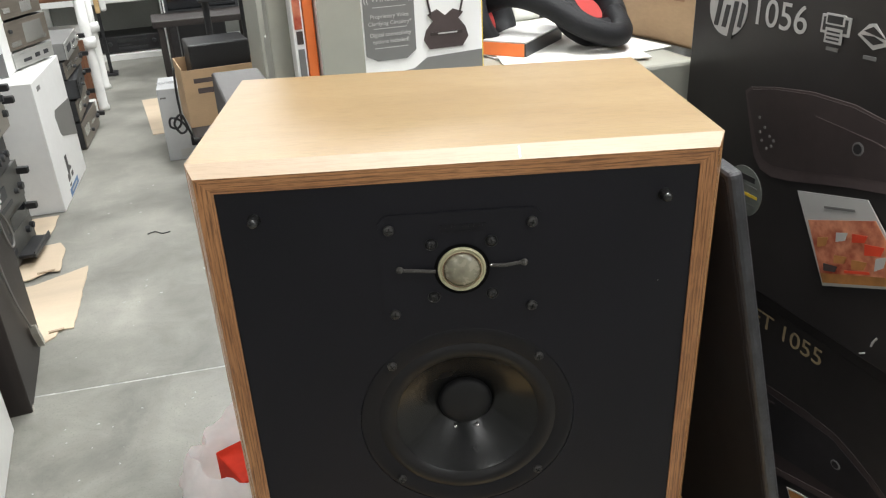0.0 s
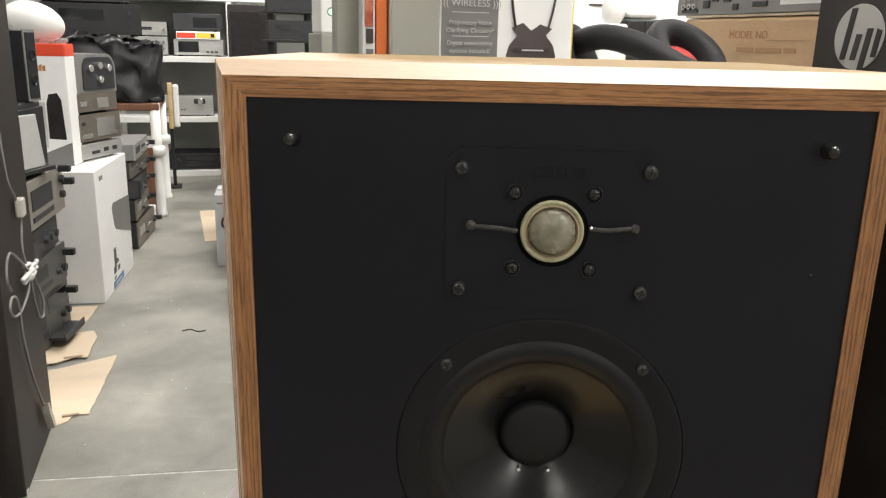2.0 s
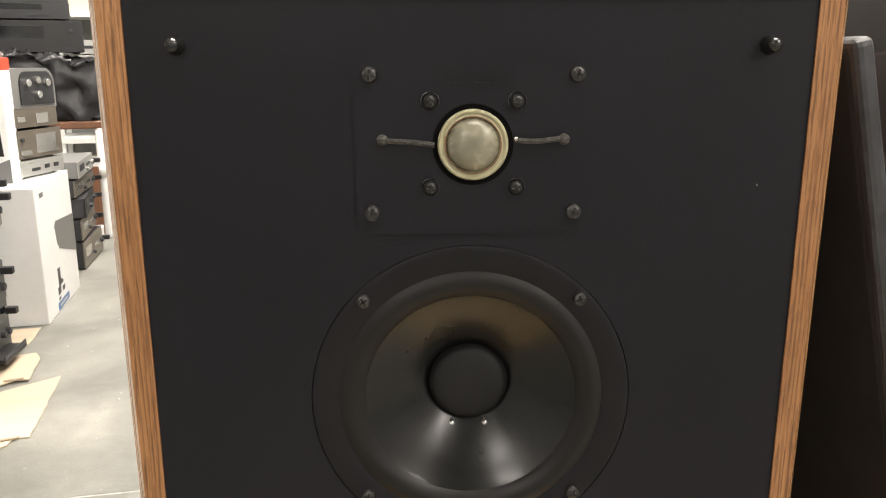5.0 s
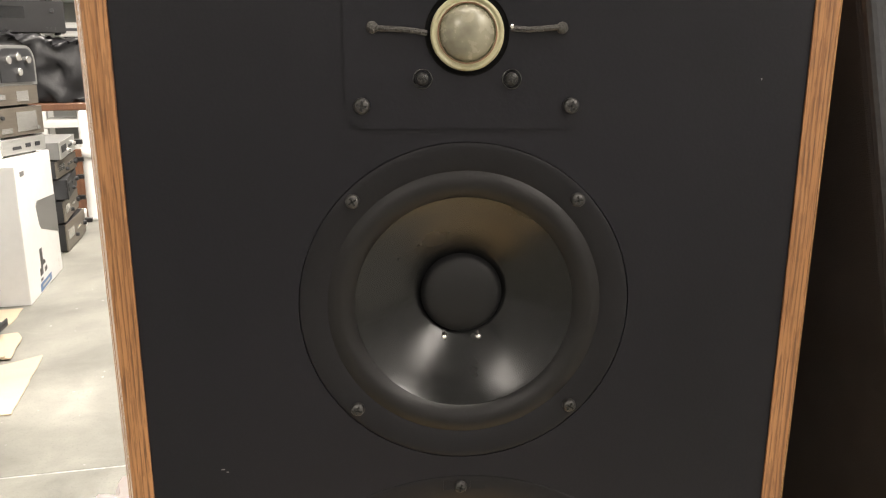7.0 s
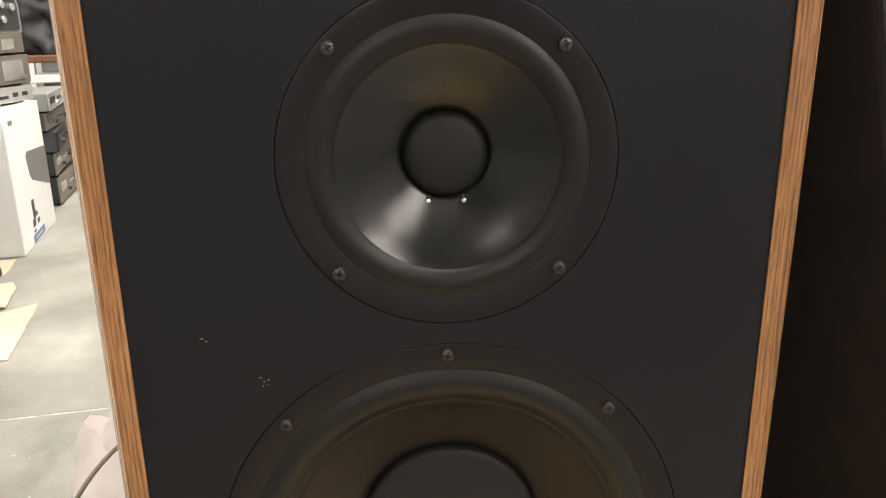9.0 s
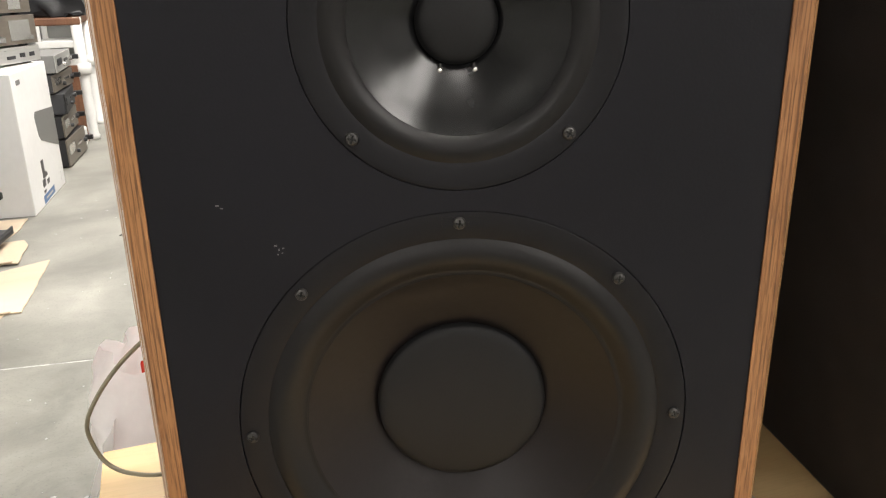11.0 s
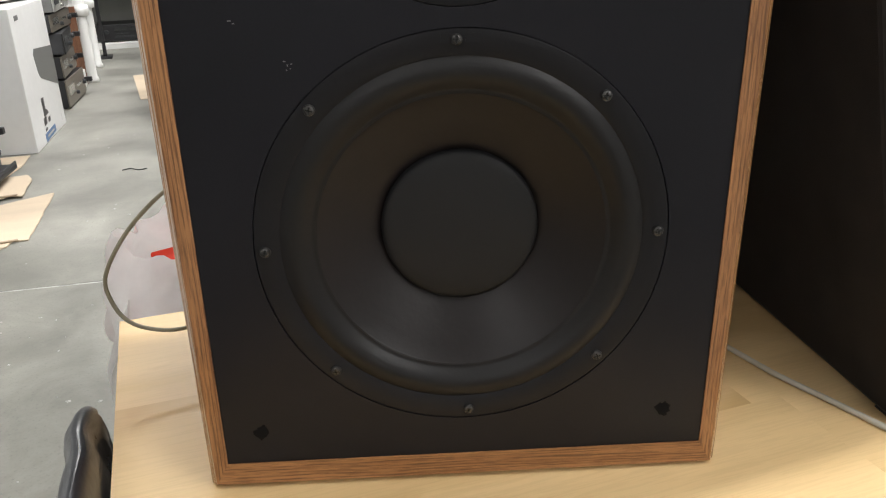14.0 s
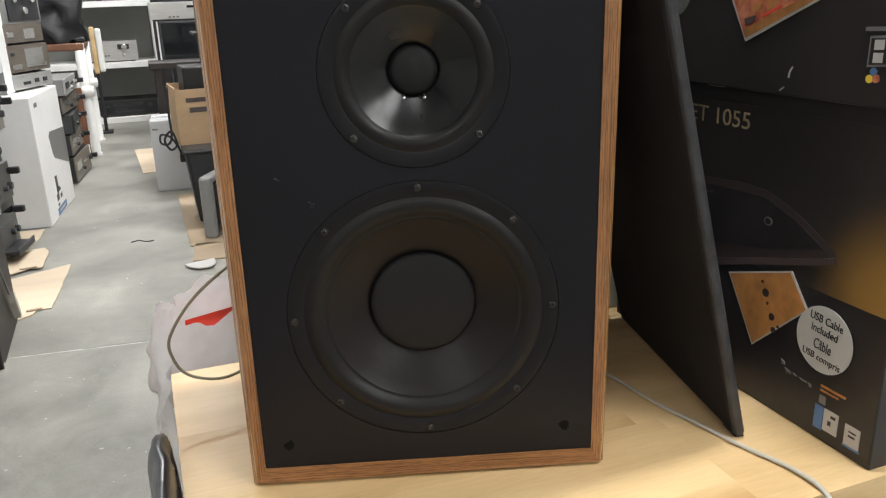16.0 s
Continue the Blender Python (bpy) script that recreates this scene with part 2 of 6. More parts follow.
OAK_L, OAK_D = (0.43, 0.208, 0.085), (0.24, 0.105, 0.040)
M = {
    "oak_x": wood("oak_veneer_across", OAK_L, OAK_D, 0, streak=0.45, pores=0.50, rings=0.70),
    "oak_z": wood("oak_veneer_upright", OAK_L, OAK_D, 2, streak=0.45, pores=0.50, rings=0.70),
    "oak_top": wood("oak_veneer_top", (0.300, 0.211, 0.108), (0.238, 0.158, 0.075), 0, freq=0.8, streak=0.34, rough=0.44, pores=0.24, blotch=0.25),
    # across edges: the ceiling lamp's sheen is put into this paler colour
    "oak_edge_x": wood("smooth_oak_edge_sheen_across", (0.45, 0.350, 0.258), (0.41, 0.308, 0.215), 0, streak=0.35, rough=0.40, pores=0.12),
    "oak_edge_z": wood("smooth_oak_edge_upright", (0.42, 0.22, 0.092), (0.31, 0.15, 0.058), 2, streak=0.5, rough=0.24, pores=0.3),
    "maple": wood("pale_birch_board", (0.73, 0.535, 0.285), (0.585, 0.405, 0.195), 0, freq=0.40, streak=0.14, rough=0.40, pores=0.08, blotch=0.75),
    "walnut": wood("dark_brown_veneer", (0.023, 0.0165, 0.0145), (0.0125, 0.0092, 0.0082), 2, rough=0.5, pores=0.5),
    "brown": wood("reddish_brown_board", (0.22, 0.10, 0.05), (0.13, 0.055, 0.03), 2, rough=0.45, pores=0.4),
    "concrete": concrete(),
    "baffle": mat("black_painted_board", (0.0064, 0.0063, 0.0090), 0.40, var=0.25, scale=4, bump=0.05, bscale=600, spec=0.24),
    "frame_black": mat("black_pressed_frame", (0.0052, 0.0050, 0.0066), 0.42, var=0.1, bump=0.06, bscale=400, spec=0.26),
    "rubber": mat("black_rubber_surround", (0.0062, 0.0056, 0.0060), 0.44, var=0.2, bump=0.04, bscale=300, spec=0.30),
    "cone": mat("glossy_black_cone", (0.0030, 0.0031, 0.0036), 0.25, var=0.3, scale=26, bump=0.13, bscale=38, rvar=0.10, spec=0.44),
    "cone_matt": mat("satin_brown_black_cone", (0.0080, 0.0060, 0.0062), 0.42, var=0.25, scale=14, bump=0.08, bscale=160, spec=0.28),
    "cap": mat("dull_black_cap", (0.0070, 0.0070, 0.0078), 0.58, var=0.15, bump=0.06, bscale=900, spec=0.3),
    "dome": mat("yellowed_plastic_dome", (0.35, 0.325, 0.205), 0.30, var=0.15, scale=60, bump=0.03),
    "dome_mid": mat("grey_metal_dome", (0.20, 0.186, 0.135), 0.27, metal=0.10, var=0.55, scale=110, bump=0.03),
    "screw": mat("blackened_screw", (0.055, 0.053, 0.052), 0.38, metal=0.75, var=0.2, bump=0.05),
    # darker copy of the screw metal, holding the shade of its recess
    "screw_dark": mat("recess_darkened_screw", (0.028, 0.027, 0.027), 0.4, metal=0.5, var=0.2, bump=0.05),
    "steel": mat("bright_steel", (0.75, 0.74, 0.72), 0.25, metal=1.0, var=0.1, bump=0.02),
    "cord": mat("dark_grey_braid", (0.05, 0.047, 0.043), 0.9, var=0.3, scale=300, bump=0.6, bscale=900),
    "peg": mat("black_gloss_plastic", (0.012, 0.012, 0.012), 0.2, var=0.05, bump=0.0),
    "black": mat("black_plastic_case", (0.014, 0.014, 0.0155), 0.45, var=0.2, bump=0.08, bscale=300),
    "char": mat("charcoal_plastic", (0.030, 0.031, 0.034), 0.42, var=0.2, bump=0.06),
    "grey": mat("mid_grey_plastic", (0.20, 0.20, 0.195), 0.45, var=0.12, bump=0.04),
    "silver": mat("brushed_silver_face", (0.55, 0.55, 0.53), 0.32, metal=0.6, var=0.1, stretch=(1, 1, 14), bump=0.05),
    "champagne": mat("dull_champagne_face", (0.20, 0.175, 0.145), 0.38, metal=0.5, var=0.15, stretch=(1, 1, 10), bump=0.04),
    "champ_l": mat("pale_champagne_face", (0.36, 0.335, 0.295), 0.36, metal=0.45, var=0.12, stretch=(1, 1, 10), bump=0.04),
    "white": mat("white_plastic", (0.76, 0.76, 0.74), 0.4, var=0.05, bump=0.03),
    "carton_w": mat("white_printed_carton", (0.80, 0.80, 0.79), 0.48, var=0.05, scale=4, bump=0.05, bscale=40),
    "carton": mat("brown_corrugated_carton", (0.44, 0.30, 0.175), 0.75, var=0.12, scale=5, bump=0.12, bscale=120, stretch=(1, 1, 3)),
    "carton_pale": mat("pale_corrugated_sheet", (0.60, 0.49, 0.36), 0.78, var=0.08, scale=4, bump=0.14, bscale=110, stretch=(1, 4, 1)),
    "carton_k": mat("black_printed_carton", (0.025, 0.0222, 0.0215), 0.36, var=0.25, scale=6, bump=0.06, bscale=30, spec=0.45),
    "print_white": mat("white_ink", (0.48, 0.475, 0.46), 0.4, var=0.04, bump=0),
    "print_gold": mat("pale_gold_ink", (0.36, 0.28, 0.16), 0.4, var=0.08, bump=0),
    "print_dark": mat("near_black_ink", (0.022, 0.020, 0.021), 0.35, var=0.3, scale=20, bump=0),
    "print_brown": mat("brown_black_ink", (0.044, 0.034, 0.033), 0.35, var=0.2, scale=14, bump=0),
    "print_brown2": mat("dusky_brown_ink", (0.074, 0.057, 0.056), 0.38, var=0.2, scale=14, bump=0),
    "print_orange": mat("orange_photo_ink", (0.42, 0.19, 0.06), 0.4, var=0.35, scale=26, bump=0),
    "print_red": mat("mottled_red_photo_ink", (0.42, 0.05, 0.025), 0.4, var=0.3, scale=70, bump=0, col2=(0.60, 0.26, 0.15)),
    "print_glow": glow_print(),
    "print_grey": mat("grey_ink", (0.17, 0.17, 0.165), 0.45, var=0.06, bump=0),
    "print_taupe": mat("grey_green_carton", (0.30, 0.30, 0.26), 0.5, var=0.06, bump=0.02),
    "print_blue": mat("blue_ink", (0.09, 0.19, 0.38), 0.45, var=0.1, bump=0),
    "print_yellow": mat("yellow_ink", (0.80, 0.58, 0.06), 0.45, var=0.1, bump=0),
    "orange": mat("orange_card", (0.68, 0.16, 0.035), 0.5, var=0.08, bump=0.02),
    "red": mat("red_card", (0.70, 0.07, 0.03), 0.45, var=0.1, bump=0.02),
    "cloth": mat("black_grille_cloth", (0.025, 0.023, 0.0235), 0.92, var=0.25, scale=30, bump=0.5, bscale=1400, spec=0.2),
    "edge_black": mat("rubbed_black_edge", (0.030, 0.031, 0.035), 0.48, var=0.5, scale=40, bump=0.3, bscale=200),
    "cable": mat("olive_grey_cable", (0.27, 0.25, 0.18), 0.5, var=0.1, bump=0),
    # carton brown with the right-hand stack's shadow put into the colour
    "tray": mat("shade_dark_carton_sheet", (0.34, 0.26, 0.175), 0.8, var=0.12, scale=6, bump=0.1),
    "cable_g": mat("mid_grey_cable", (0.20, 0.195, 0.185), 0.45, var=0.1, bump=0),
    "deck_grey": mat("dull_grey_metal_case", (0.105, 0.105, 0.098), 0.42, metal=0.25, var=0.15, bump=0.05),
    "cable_w": mat("grey_white_cable", (0.45, 0.43, 0.38), 0.45, var=0.1, bump=0),
    "bag": film("milky_plastic_bag", (0.92, 0.91, 0.90), 0.03),
    "clear": film("clear_plastic_sleeve", (0.8, 0.8, 0.8), 0.72),
    "binbag": mat("black_bin_liner", (0.012, 0.012, 0.014), 0.36, var=0.2, scale=12, bump=1.0, bscale=30, spec=0.45),
    "vinyl": mat("black_vinyl", (0.020, 0.022, 0.026), 0.3, var=0.3, scale=20, bump=0.25, bscale=60),
    "wall": mat("painted_block_wall", (0.5, 0.5, 0.49), 0.7, var=0.05, scale=2, bump=0.2, bscale=60),
    "panel": mat("grey_green_shelf_back", (0.25, 0.255, 0.24), 0.6, var=0.1, scale=3, bump=0.05),
    "ceil": mat("grey_ceiling_deck", (0.46, 0.46, 0.45), 0.85, var=0.05, bump=0.3),
    "glass": mat("dark_screen_glass", (0.010, 0.011, 0.013), 0.08, var=0.1, bump=0, spec=0.7),
    "tube": glow("lit_diffuser", (1.0, 0.985, 0.965), 7.0),
    "hole": mat("deep_gap_shade_black", (0.002, 0.002, 0.002), 0.95, var=0.1, bump=0, spec=0.1),
    "lining": mat("dark_red_cloth", (0.36, 0.035, 0.03), 0.8, var=0.2, bump=0.2),
    "foam": mat("matt_black_padding", (0.012, 0.012, 0.0135), 0.62, var=0.2, scale=30, bump=0.2, bscale=400, spec=0.22),
    "led": glow("green_indicator", (0.1, 1.0, 0.35), 0.6),
}


# ---- building helpers ----
def part(name, bm, material, parent=None, label="", smooth=False):
    me = bpy.data.meshes.new(name)
    bm.normal_update()
    bm.to_mesh(me)
    bm.free()
    if smooth:
        for p in me.polygons:
            p.use_smooth = True
    me.materials.append(M[material] if isinstance(material, str) else material)
    ob = new(name, me)
    if parent:
        ob.parent = parent
    if label:
        ob["label"] = label
    return ob


def thing(name, label, category, m=None, group="", kind=""):
    e = new(name)
    e.empty_display_size = 0.05
    e.matrix_world = m if m else Matrix()
    return tagged(e, label, category, group, kind)


def at(u, v, z, rz=0, rx=0, ry=0):
    """A pose in the aisle's frame."""
    return A @ pose(u, v, z, rx, ry, rz)


def box(x0, x1, y0, y1, z0, z1, bevel=0.0, seg=2, bm=None):
    bm2 = bmesh.new()
    bmesh.ops.create_cube(bm2, size=1, matrix=Matrix.LocRotScale(((x0 + x1) / 2, (y0 + y1) / 2, (z0 + z1) / 2), None, (abs(x1 - x0), abs(y1 - y0), abs(z1 - z0))))
    if bevel:
        bmesh.ops.bevel(bm2, geom=bm2.edges[:], offset=bevel, segments=seg, affect="EDGES", profile=0.5)
    if bm is None:
        return bm2
    me = bpy.data.meshes.new("tmp")
    bm2.to_mesh(me)
    bm2.free()
    bm.from_mesh(me)
    bpy.data.meshes.remove(me)
    return bm


def lathe(profile, seg=64, axis_m=None, cap=False):
    """Turn (radius, height) pairs about z; then axis_m."""
    bm = bmesh.new()
    rings = []
    for r, h in profile:
        if r < 1e-6:
            rings.append([bm.verts.new((0, 0, h))])
        else:
            rings.append([bm.verts.new((r * math.cos(2 * math.pi * k / seg), r * math.sin(2 * math.pi * k / seg), h)) for k in range(seg)])
    for a, b in zip(rings, rings[1:]):
        for k in range(seg):
            q = [a[k % len(a)], a[(k + 1) % len(a)], b[(k + 1) % len(b)], b[k % len(b)]]
            q = [v for i, v in enumerate(q) if v not in q[:i]]
            if len(q) > 2:
                bm.faces.new(q)
    if cap and len(rings[0]) > 2:
        bm.faces.new(rings[0][::-1])
    bmesh.ops.recalc_face_normals(bm, faces=bm.faces[:])
    if axis_m:
        bmesh.ops.transform(bm, matrix=axis_m, verts=bm.verts[:])
    return bm


FRONT = Matrix.Rotation(math.radians(90), 4, "X")   # turns z into -y: things that face the viewer


def disc(r, depth, x=0, y=0, z=0, bevel=0.0, seg=32, facing="front"):
    prof = [(0, depth), (r - bevel, depth), (r, depth - bevel), (r, 0)] if bevel else [(0, depth), (r, depth), (r, 0)]
    turn = {"front": FRONT, "up": Matrix(), "right": Matrix.Rotation(math.radians(90), 4, "Y"), "left": Matrix.Rotation(math.radians(-90), 4, "Y")}[facing]
    return lathe(prof, seg, Matrix.Translation((x, y, z)) @ turn)


def tube(points, radius, seg=10, closed_ends=True, smooth_steps=6):
    """A round cord along a smooth line through the points."""
    pts = [Vector(p) for p in points]
    line = []
    for i in range(len(pts) - 1):
        p0, p1, p2, p3 = pts[max(i - 1, 0)], pts[i], pts[i + 1], pts[min(i + 2, len(pts) - 1)]
        for s in range(smooth_steps):
            t = s / smooth_steps
            line.append(0.5 * ((2 * p1) + (p2 - p0) * t + (2 * p0 - 5 * p1 + 4 * p2 - p3) * t * t + (3 * p1 - p0 - 3 * p2 + p3) * t ** 3))
    line.append(pts[-1])
    bm = bmesh.new()
    rings = []
    side = None
    for i, p in enumerate(line):
        d = (line[min(i + 1, len(line) - 1)] - line[max(i - 1, 0)]).normalized()
        if side is None:
            side = d.cross(Vector((0, 0, 1)))
            if side.length < 1e-3:
                side = d.cross(Vector((1, 0, 0)))
        side = (side - d * side.dot(d)).normalized()
        up2 = side.cross(d)
        rings.append([bm.verts.new(p + radius * (math.cos(2 * math.pi * k / seg) * side + math.sin(2 * math.pi * k / seg) * up2)) for k in range(seg)])
    for a, b in zip(rings, rings[1:]):
        for k in range(seg):
            bm.faces.new((a[k], a[(k + 1) % seg], b[(k + 1) % seg], b[k]))
    bm.faces.new(rings[0][::-1])
    bm.faces.new(rings[-1])
    return bm


def prism(outline, depth, plane="xz", off=0.0):
    """A flat outline given depth. plane xz: outline (x, z), from y = off backwards; yz: outline (y, z), from x = off; xy: from z = off upwards."""
    bm = bmesh.new()
    put = {"xz": lambda a, b, d: (a, off + d, b), "yz": lambda a, b, d: (off + d, a, b), "xy": lambda a, b, d: (a, b, off + d)}[plane]
    lo = [bm.verts.new(put(a, b, 0)) for a, b in outline]
    hi = [bm.verts.new(put(a, b, depth)) for a, b in outline]
    bm.faces.new(lo)
    bm.faces.new(hi[::-1])
    k = len(outline)
    for i in range(k):
        bm.faces.new((lo[i], hi[i], hi[(i + 1) % k], lo[(i + 1) % k]))
    bmesh.ops.recalc_face_normals(bm, faces=bm.faces[:])
    return bm


def round_rect(w, h, r, seg=6, cx=0, cy=0):
    out = []
    for sx, sy, a0 in ((1, 1, 0), (-1, 1, 90), (-1, -1, 180), (1, -1, 270)):
        for k in range(seg + 1):
            a = math.radians(a0 + 90 * k / seg)
            out.append((cx + sx * (w / 2 - r) + r * math.cos(a), cy + sy * (h / 2 - r) + r * math.sin(a)))
    return out


def circle_pts(r, cx=0, cy=0, n=40, sy=1.0):
    return [(cx + r * math.cos(2 * math.pi * k / n), cy + sy * r * math.sin(2 * math.pi * k / n)) for k in range(n)]


def lettering(text, size, material, parent, m, name="lettering", depth=0.0002):
    cu = bpy.data.curves.new(name, "FONT")
    cu.body, cu.size, cu.extrude = text, size, depth
    cu.align_x, cu.align_y = "CENTER", "CENTER"
    tmp = bpy.data.objects.new(name, cu)
    me = bpy.data.meshes.new_from_object(tmp)
    bpy.data.objects.remove(tmp)
    bpy.data.curves.remove(cu)
    me.name = name
    me.materials.clear()
    me.materials.append(M[material] if isinstance(material, str) else material)
    ob = new(name, me)
    ob.parent = parent
    ob.matrix_local = m
    return ob


SIDE = Matrix(((0, 0, -1, 0), (-1, 0, 0, 0), (0, 1, 0, 0), (0, 0, 0, 1)))   # text on a face that looks to -x
FACE = Matrix.Rotation(math.radians(90), 4, "X")                             # text on a face that looks to -y


# ---- the room ----
def room():
    floor = thing("floor", "worn grey concrete floor with chalky joint and stains", "floor", A, kind="structure")
    jl, jr, jw = 1.784, 0.959, 0.004           # the joint runs a little askew to the aisle
    part("slab", prism([(-3.2, -3.6), (3.4, -3.6), (3.4, jr - jw), (-3.2, jl - jw)], 0.12, "xy", -0.12), "concrete", floor)
    part("slab", prism([(-3.2, jl + jw), (3.4, jr + jw), (3.4, 7.2), (-3.2, 7.2)], 0.12, "xy", -0.12), "concrete", floor)
    part("joint_filler", prism([(-3.2, jl - jw), (3.4, jr - jw), (3.4, jr + jw), (-3.2, jl + jw)], 0.0992, "xy", -0.1), mat("chalky_filler", (0.46, 0.46, 0.44), 0.9, var=0.45, scale=30), floor)
    for name, b in (("wall_north", (-3.2, 3.4, 7.0, 7.2)), ("wall_south", (-3.2, 3.4, -3.6, -3.4)), ("wall_west", (-3.2, -3.0, -3.4, 7.0)), ("wall_east", (3.2, 3.4, -3.4, 7.0))):
        w = part(name, box(b[0], b[1], b[2], b[3], 0, CEIL), "wall")
        w.matrix_world = A
        tagged(w, "pale painted block wall of the shop", "wall", kind="structure")
    c = part("ceiling", box(-3.2, 3.4, -3.6, 7.2, CEIL, CEIL + 0.1), "ceil")
    c.matrix_world = A
    tagged(c, "dull grey ceiling over the shop floor", "ceiling", kind="structure")
    for u, v, power, wide in LAMPS:
        f = thing("unseen_ceiling_light", "unseen white recessed ceiling light panel with lit diffuser", "ceiling light", at(u, v, CEIL, 90), "ceiling lights")
        part("frame", box(-wide / 2 - 0.03, wide / 2 + 0.03, -0.61, 0.61, -0.035, 0, 0.006), "white", f)
        part("diffuser", box(-wide / 2 - 0.005, wide / 2 + 0.005, -0.585, 0.585, -0.040, -0.0352, 0.002), "tube", f, "lit white diffuser panel")
        la = bpy.data.lights.new("panel_light", "AREA")
        la.shape, la.size, la.size_y, la.energy = "RECTANGLE", wide, 1.16, power
        la.color = (1.0, 0.985, 0.965)
        lo = new("panel_light", la)
        lo.matrix_world = at(u, v, CEIL - 0.045, 90)


room()


# ---- the loudspeaker ----
def screw(parent, x, z, y, r=0.0042, head="screw", turn=None):
    """A round-headed cross-slot screw facing the viewer."""
    bm = lathe([(0, 0.0022), (r * 0.55, 0.0021), (r * 0.85, 0.0016), (r, 0.0006), (r, -0.001)], 18)
    k = len(bm.faces)
    # slots are dark bars on the head, their shade put into the colour
    for w, h in ((r * 0.62, r * 0.13), (r * 0.13, r * 0.62)):
        box(-w, w, -h, h, 0.0018, 0.00235, bm=bm)
    bm.faces.ensure_lookup_table()
    for f in bm.faces[k:]:
        f.material_index = 1
    a = turn if turn is not None else math.radians((x * 7919 + z * 3571) * 1000 % 90)
    bmesh.ops.transform(bm, matrix=Matrix.Translation((x, y, z)) @ FRONT @ Matrix.Rotation(a, 4, "Z"), verts=bm.verts[:])
    ob = part("screw", bm, head, parent)
    ob.data.materials.append(M["peg"])
    return ob


def loudspeaker():
    W, WB, H, D, C, CX, CY = 0.1775, 0.1747, 0.607, 0.233, 0.0078, 0.0058, 0.0090      # half widths at top and foot, height, depth, chamfers
    s = thing("loudspeaker", "oak-veneered three-driver loudspeaker with black baffle, grille taken off, on the platform", "loudspeaker", pose(0.0014, 0.0, HT + 0.0003))
    t = 0.0175
    ix, iz0, iz1 = W - t, 0.020, H - 0.0185
    # case panels
    part("top_panel", prism([(-W, H), (W, H), (W - t, iz1), (-W + t, iz1)], D - CY, "xz", CY), "oak_top", s)
    part("bottom_panel", prism([(-WB, 0), (WB, 0), (W - t, iz0), (-W + t, iz0)], D - CY, "xz", CY), "oak_x", s)
    part("side_panel", prism([(-WB, 0), (-W, H), (-W + t, iz1), (-W + t, iz0)], D - CY, "xz", CY), "oak_z", s)
    part("side_panel", prism([(WB, 0), (W, H), (W - t, iz1), (W - t, iz0)], D - CY, "xz", CY), "oak_z", s)
    part("back_panel", box(-ix, ix, D - 0.02, D - 0.004, iz0, iz1), "black", s)

    # front lipping: chamfer, face and inner edge, mitred at the corners
    def lip(name, corners, material):
        bm = bmesh.new()
        rows = []
        for (ox, oz), (cx, cz), (nx, nz) in corners:
            rows.append([bm.verts.new(p) for p in ((ox, CY, oz), (cx, 0, cz), (nx, 0, nz), (nx, 0.006, nz))])
        a, b = rows
        edge = bmesh.new()
        va, vb = [edge.verts.new(v.co) for v in a[:2]], [edge.verts.new(v.co) for v in b[:2]]
        edge.faces.new((va[0], vb[0], vb[1], va[1]))
        for k in range(1, 3):
            bm.faces.new((a[k], b[k], b[k + 1], a[k + 1]))
        bmesh.ops.recalc_face_normals(bm, faces=bm.faces[:])
        lp = part(name, bm, material, s)
        # across chamfers take the oak paled with painted sheen
        part("chamfer", edge, material.replace("oak_", "oak_edge_"), lp, "smooth chamfered edge, paled with painted sheen along top and foot")
        return lp

    o = {"tl": (-W, H), "tr": (W, H), "bl": (-WB, 0), "br": (WB, 0)}
    c = {"tl": (-W + CX, H - C), "tr": (W - CX, H - C), "bl": (-WB + CX, C * 0.5), "br": (WB - CX, C * 0.5)}
    n = {"tl": (-ix, iz1), "tr": (ix, iz1), "bl": (-ix, iz0), "br": (ix, iz0)}
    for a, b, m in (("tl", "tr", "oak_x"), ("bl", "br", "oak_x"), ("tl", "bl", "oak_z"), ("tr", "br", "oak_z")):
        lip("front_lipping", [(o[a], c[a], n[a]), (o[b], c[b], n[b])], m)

    # baffle with three round openings, made as a ring mesh
    DX = -0.0006
    holes = [(DX, 0.5224, 0.024), (DX, 0.3917, 0.0816), (DX + 0.0006, 0.1737, 0.1258)]
    bm = bmesh.new()
    by = 0.0011
    seg = 128
    edges_z = [iz0, 0.304, 0.4765, iz1]
    for (hx, hz, r), z0, z1 in zip(reversed(holes), edges_z, edges_z[1:]):
        ring, rim = [], []
        for k in range(seg):
            a = 2 * math.pi * k / seg
            dx, dz = math.cos(a), math.sin(a)
            ring.append(bm.verts.new((hx + r * dx, by, hz + r * dz)))
            lim = min(((ix - hx) if dx > 0 else (ix + hx)) / max(abs(dx), 1e-9), ((z1 - hz) if dz > 0 else (hz - z0)) / max(abs(dz), 1e-9))
            rim.append(bm.verts.new((hx + lim * dx, by, hz + lim * dz)))
        back = [bm.verts.new((v.co.x, by + 0.008, v.co.z)) for v in ring]
        for k in range(seg):
            j = (k + 1) % seg
            bm.faces.new((ring[k], ring[j], rim[j], rim[k]))
            bm.faces.new((ring[k], back[k], back[j], ring[j]))
        for cx in (-ix, ix):
            for cz in (z0, z1):
                best = sorted(range(seg), key=lambda k: (rim[k].co.x - cx) ** 2 + (rim[k].co.z - cz) ** 2)
                near = [k for k in best[:6]]
                onx = [k for k in near if abs(rim[k].co.x - cx) < 1e-6]
                onz = [k for k in near if abs(rim[k].co.z - cz) < 1e-6]
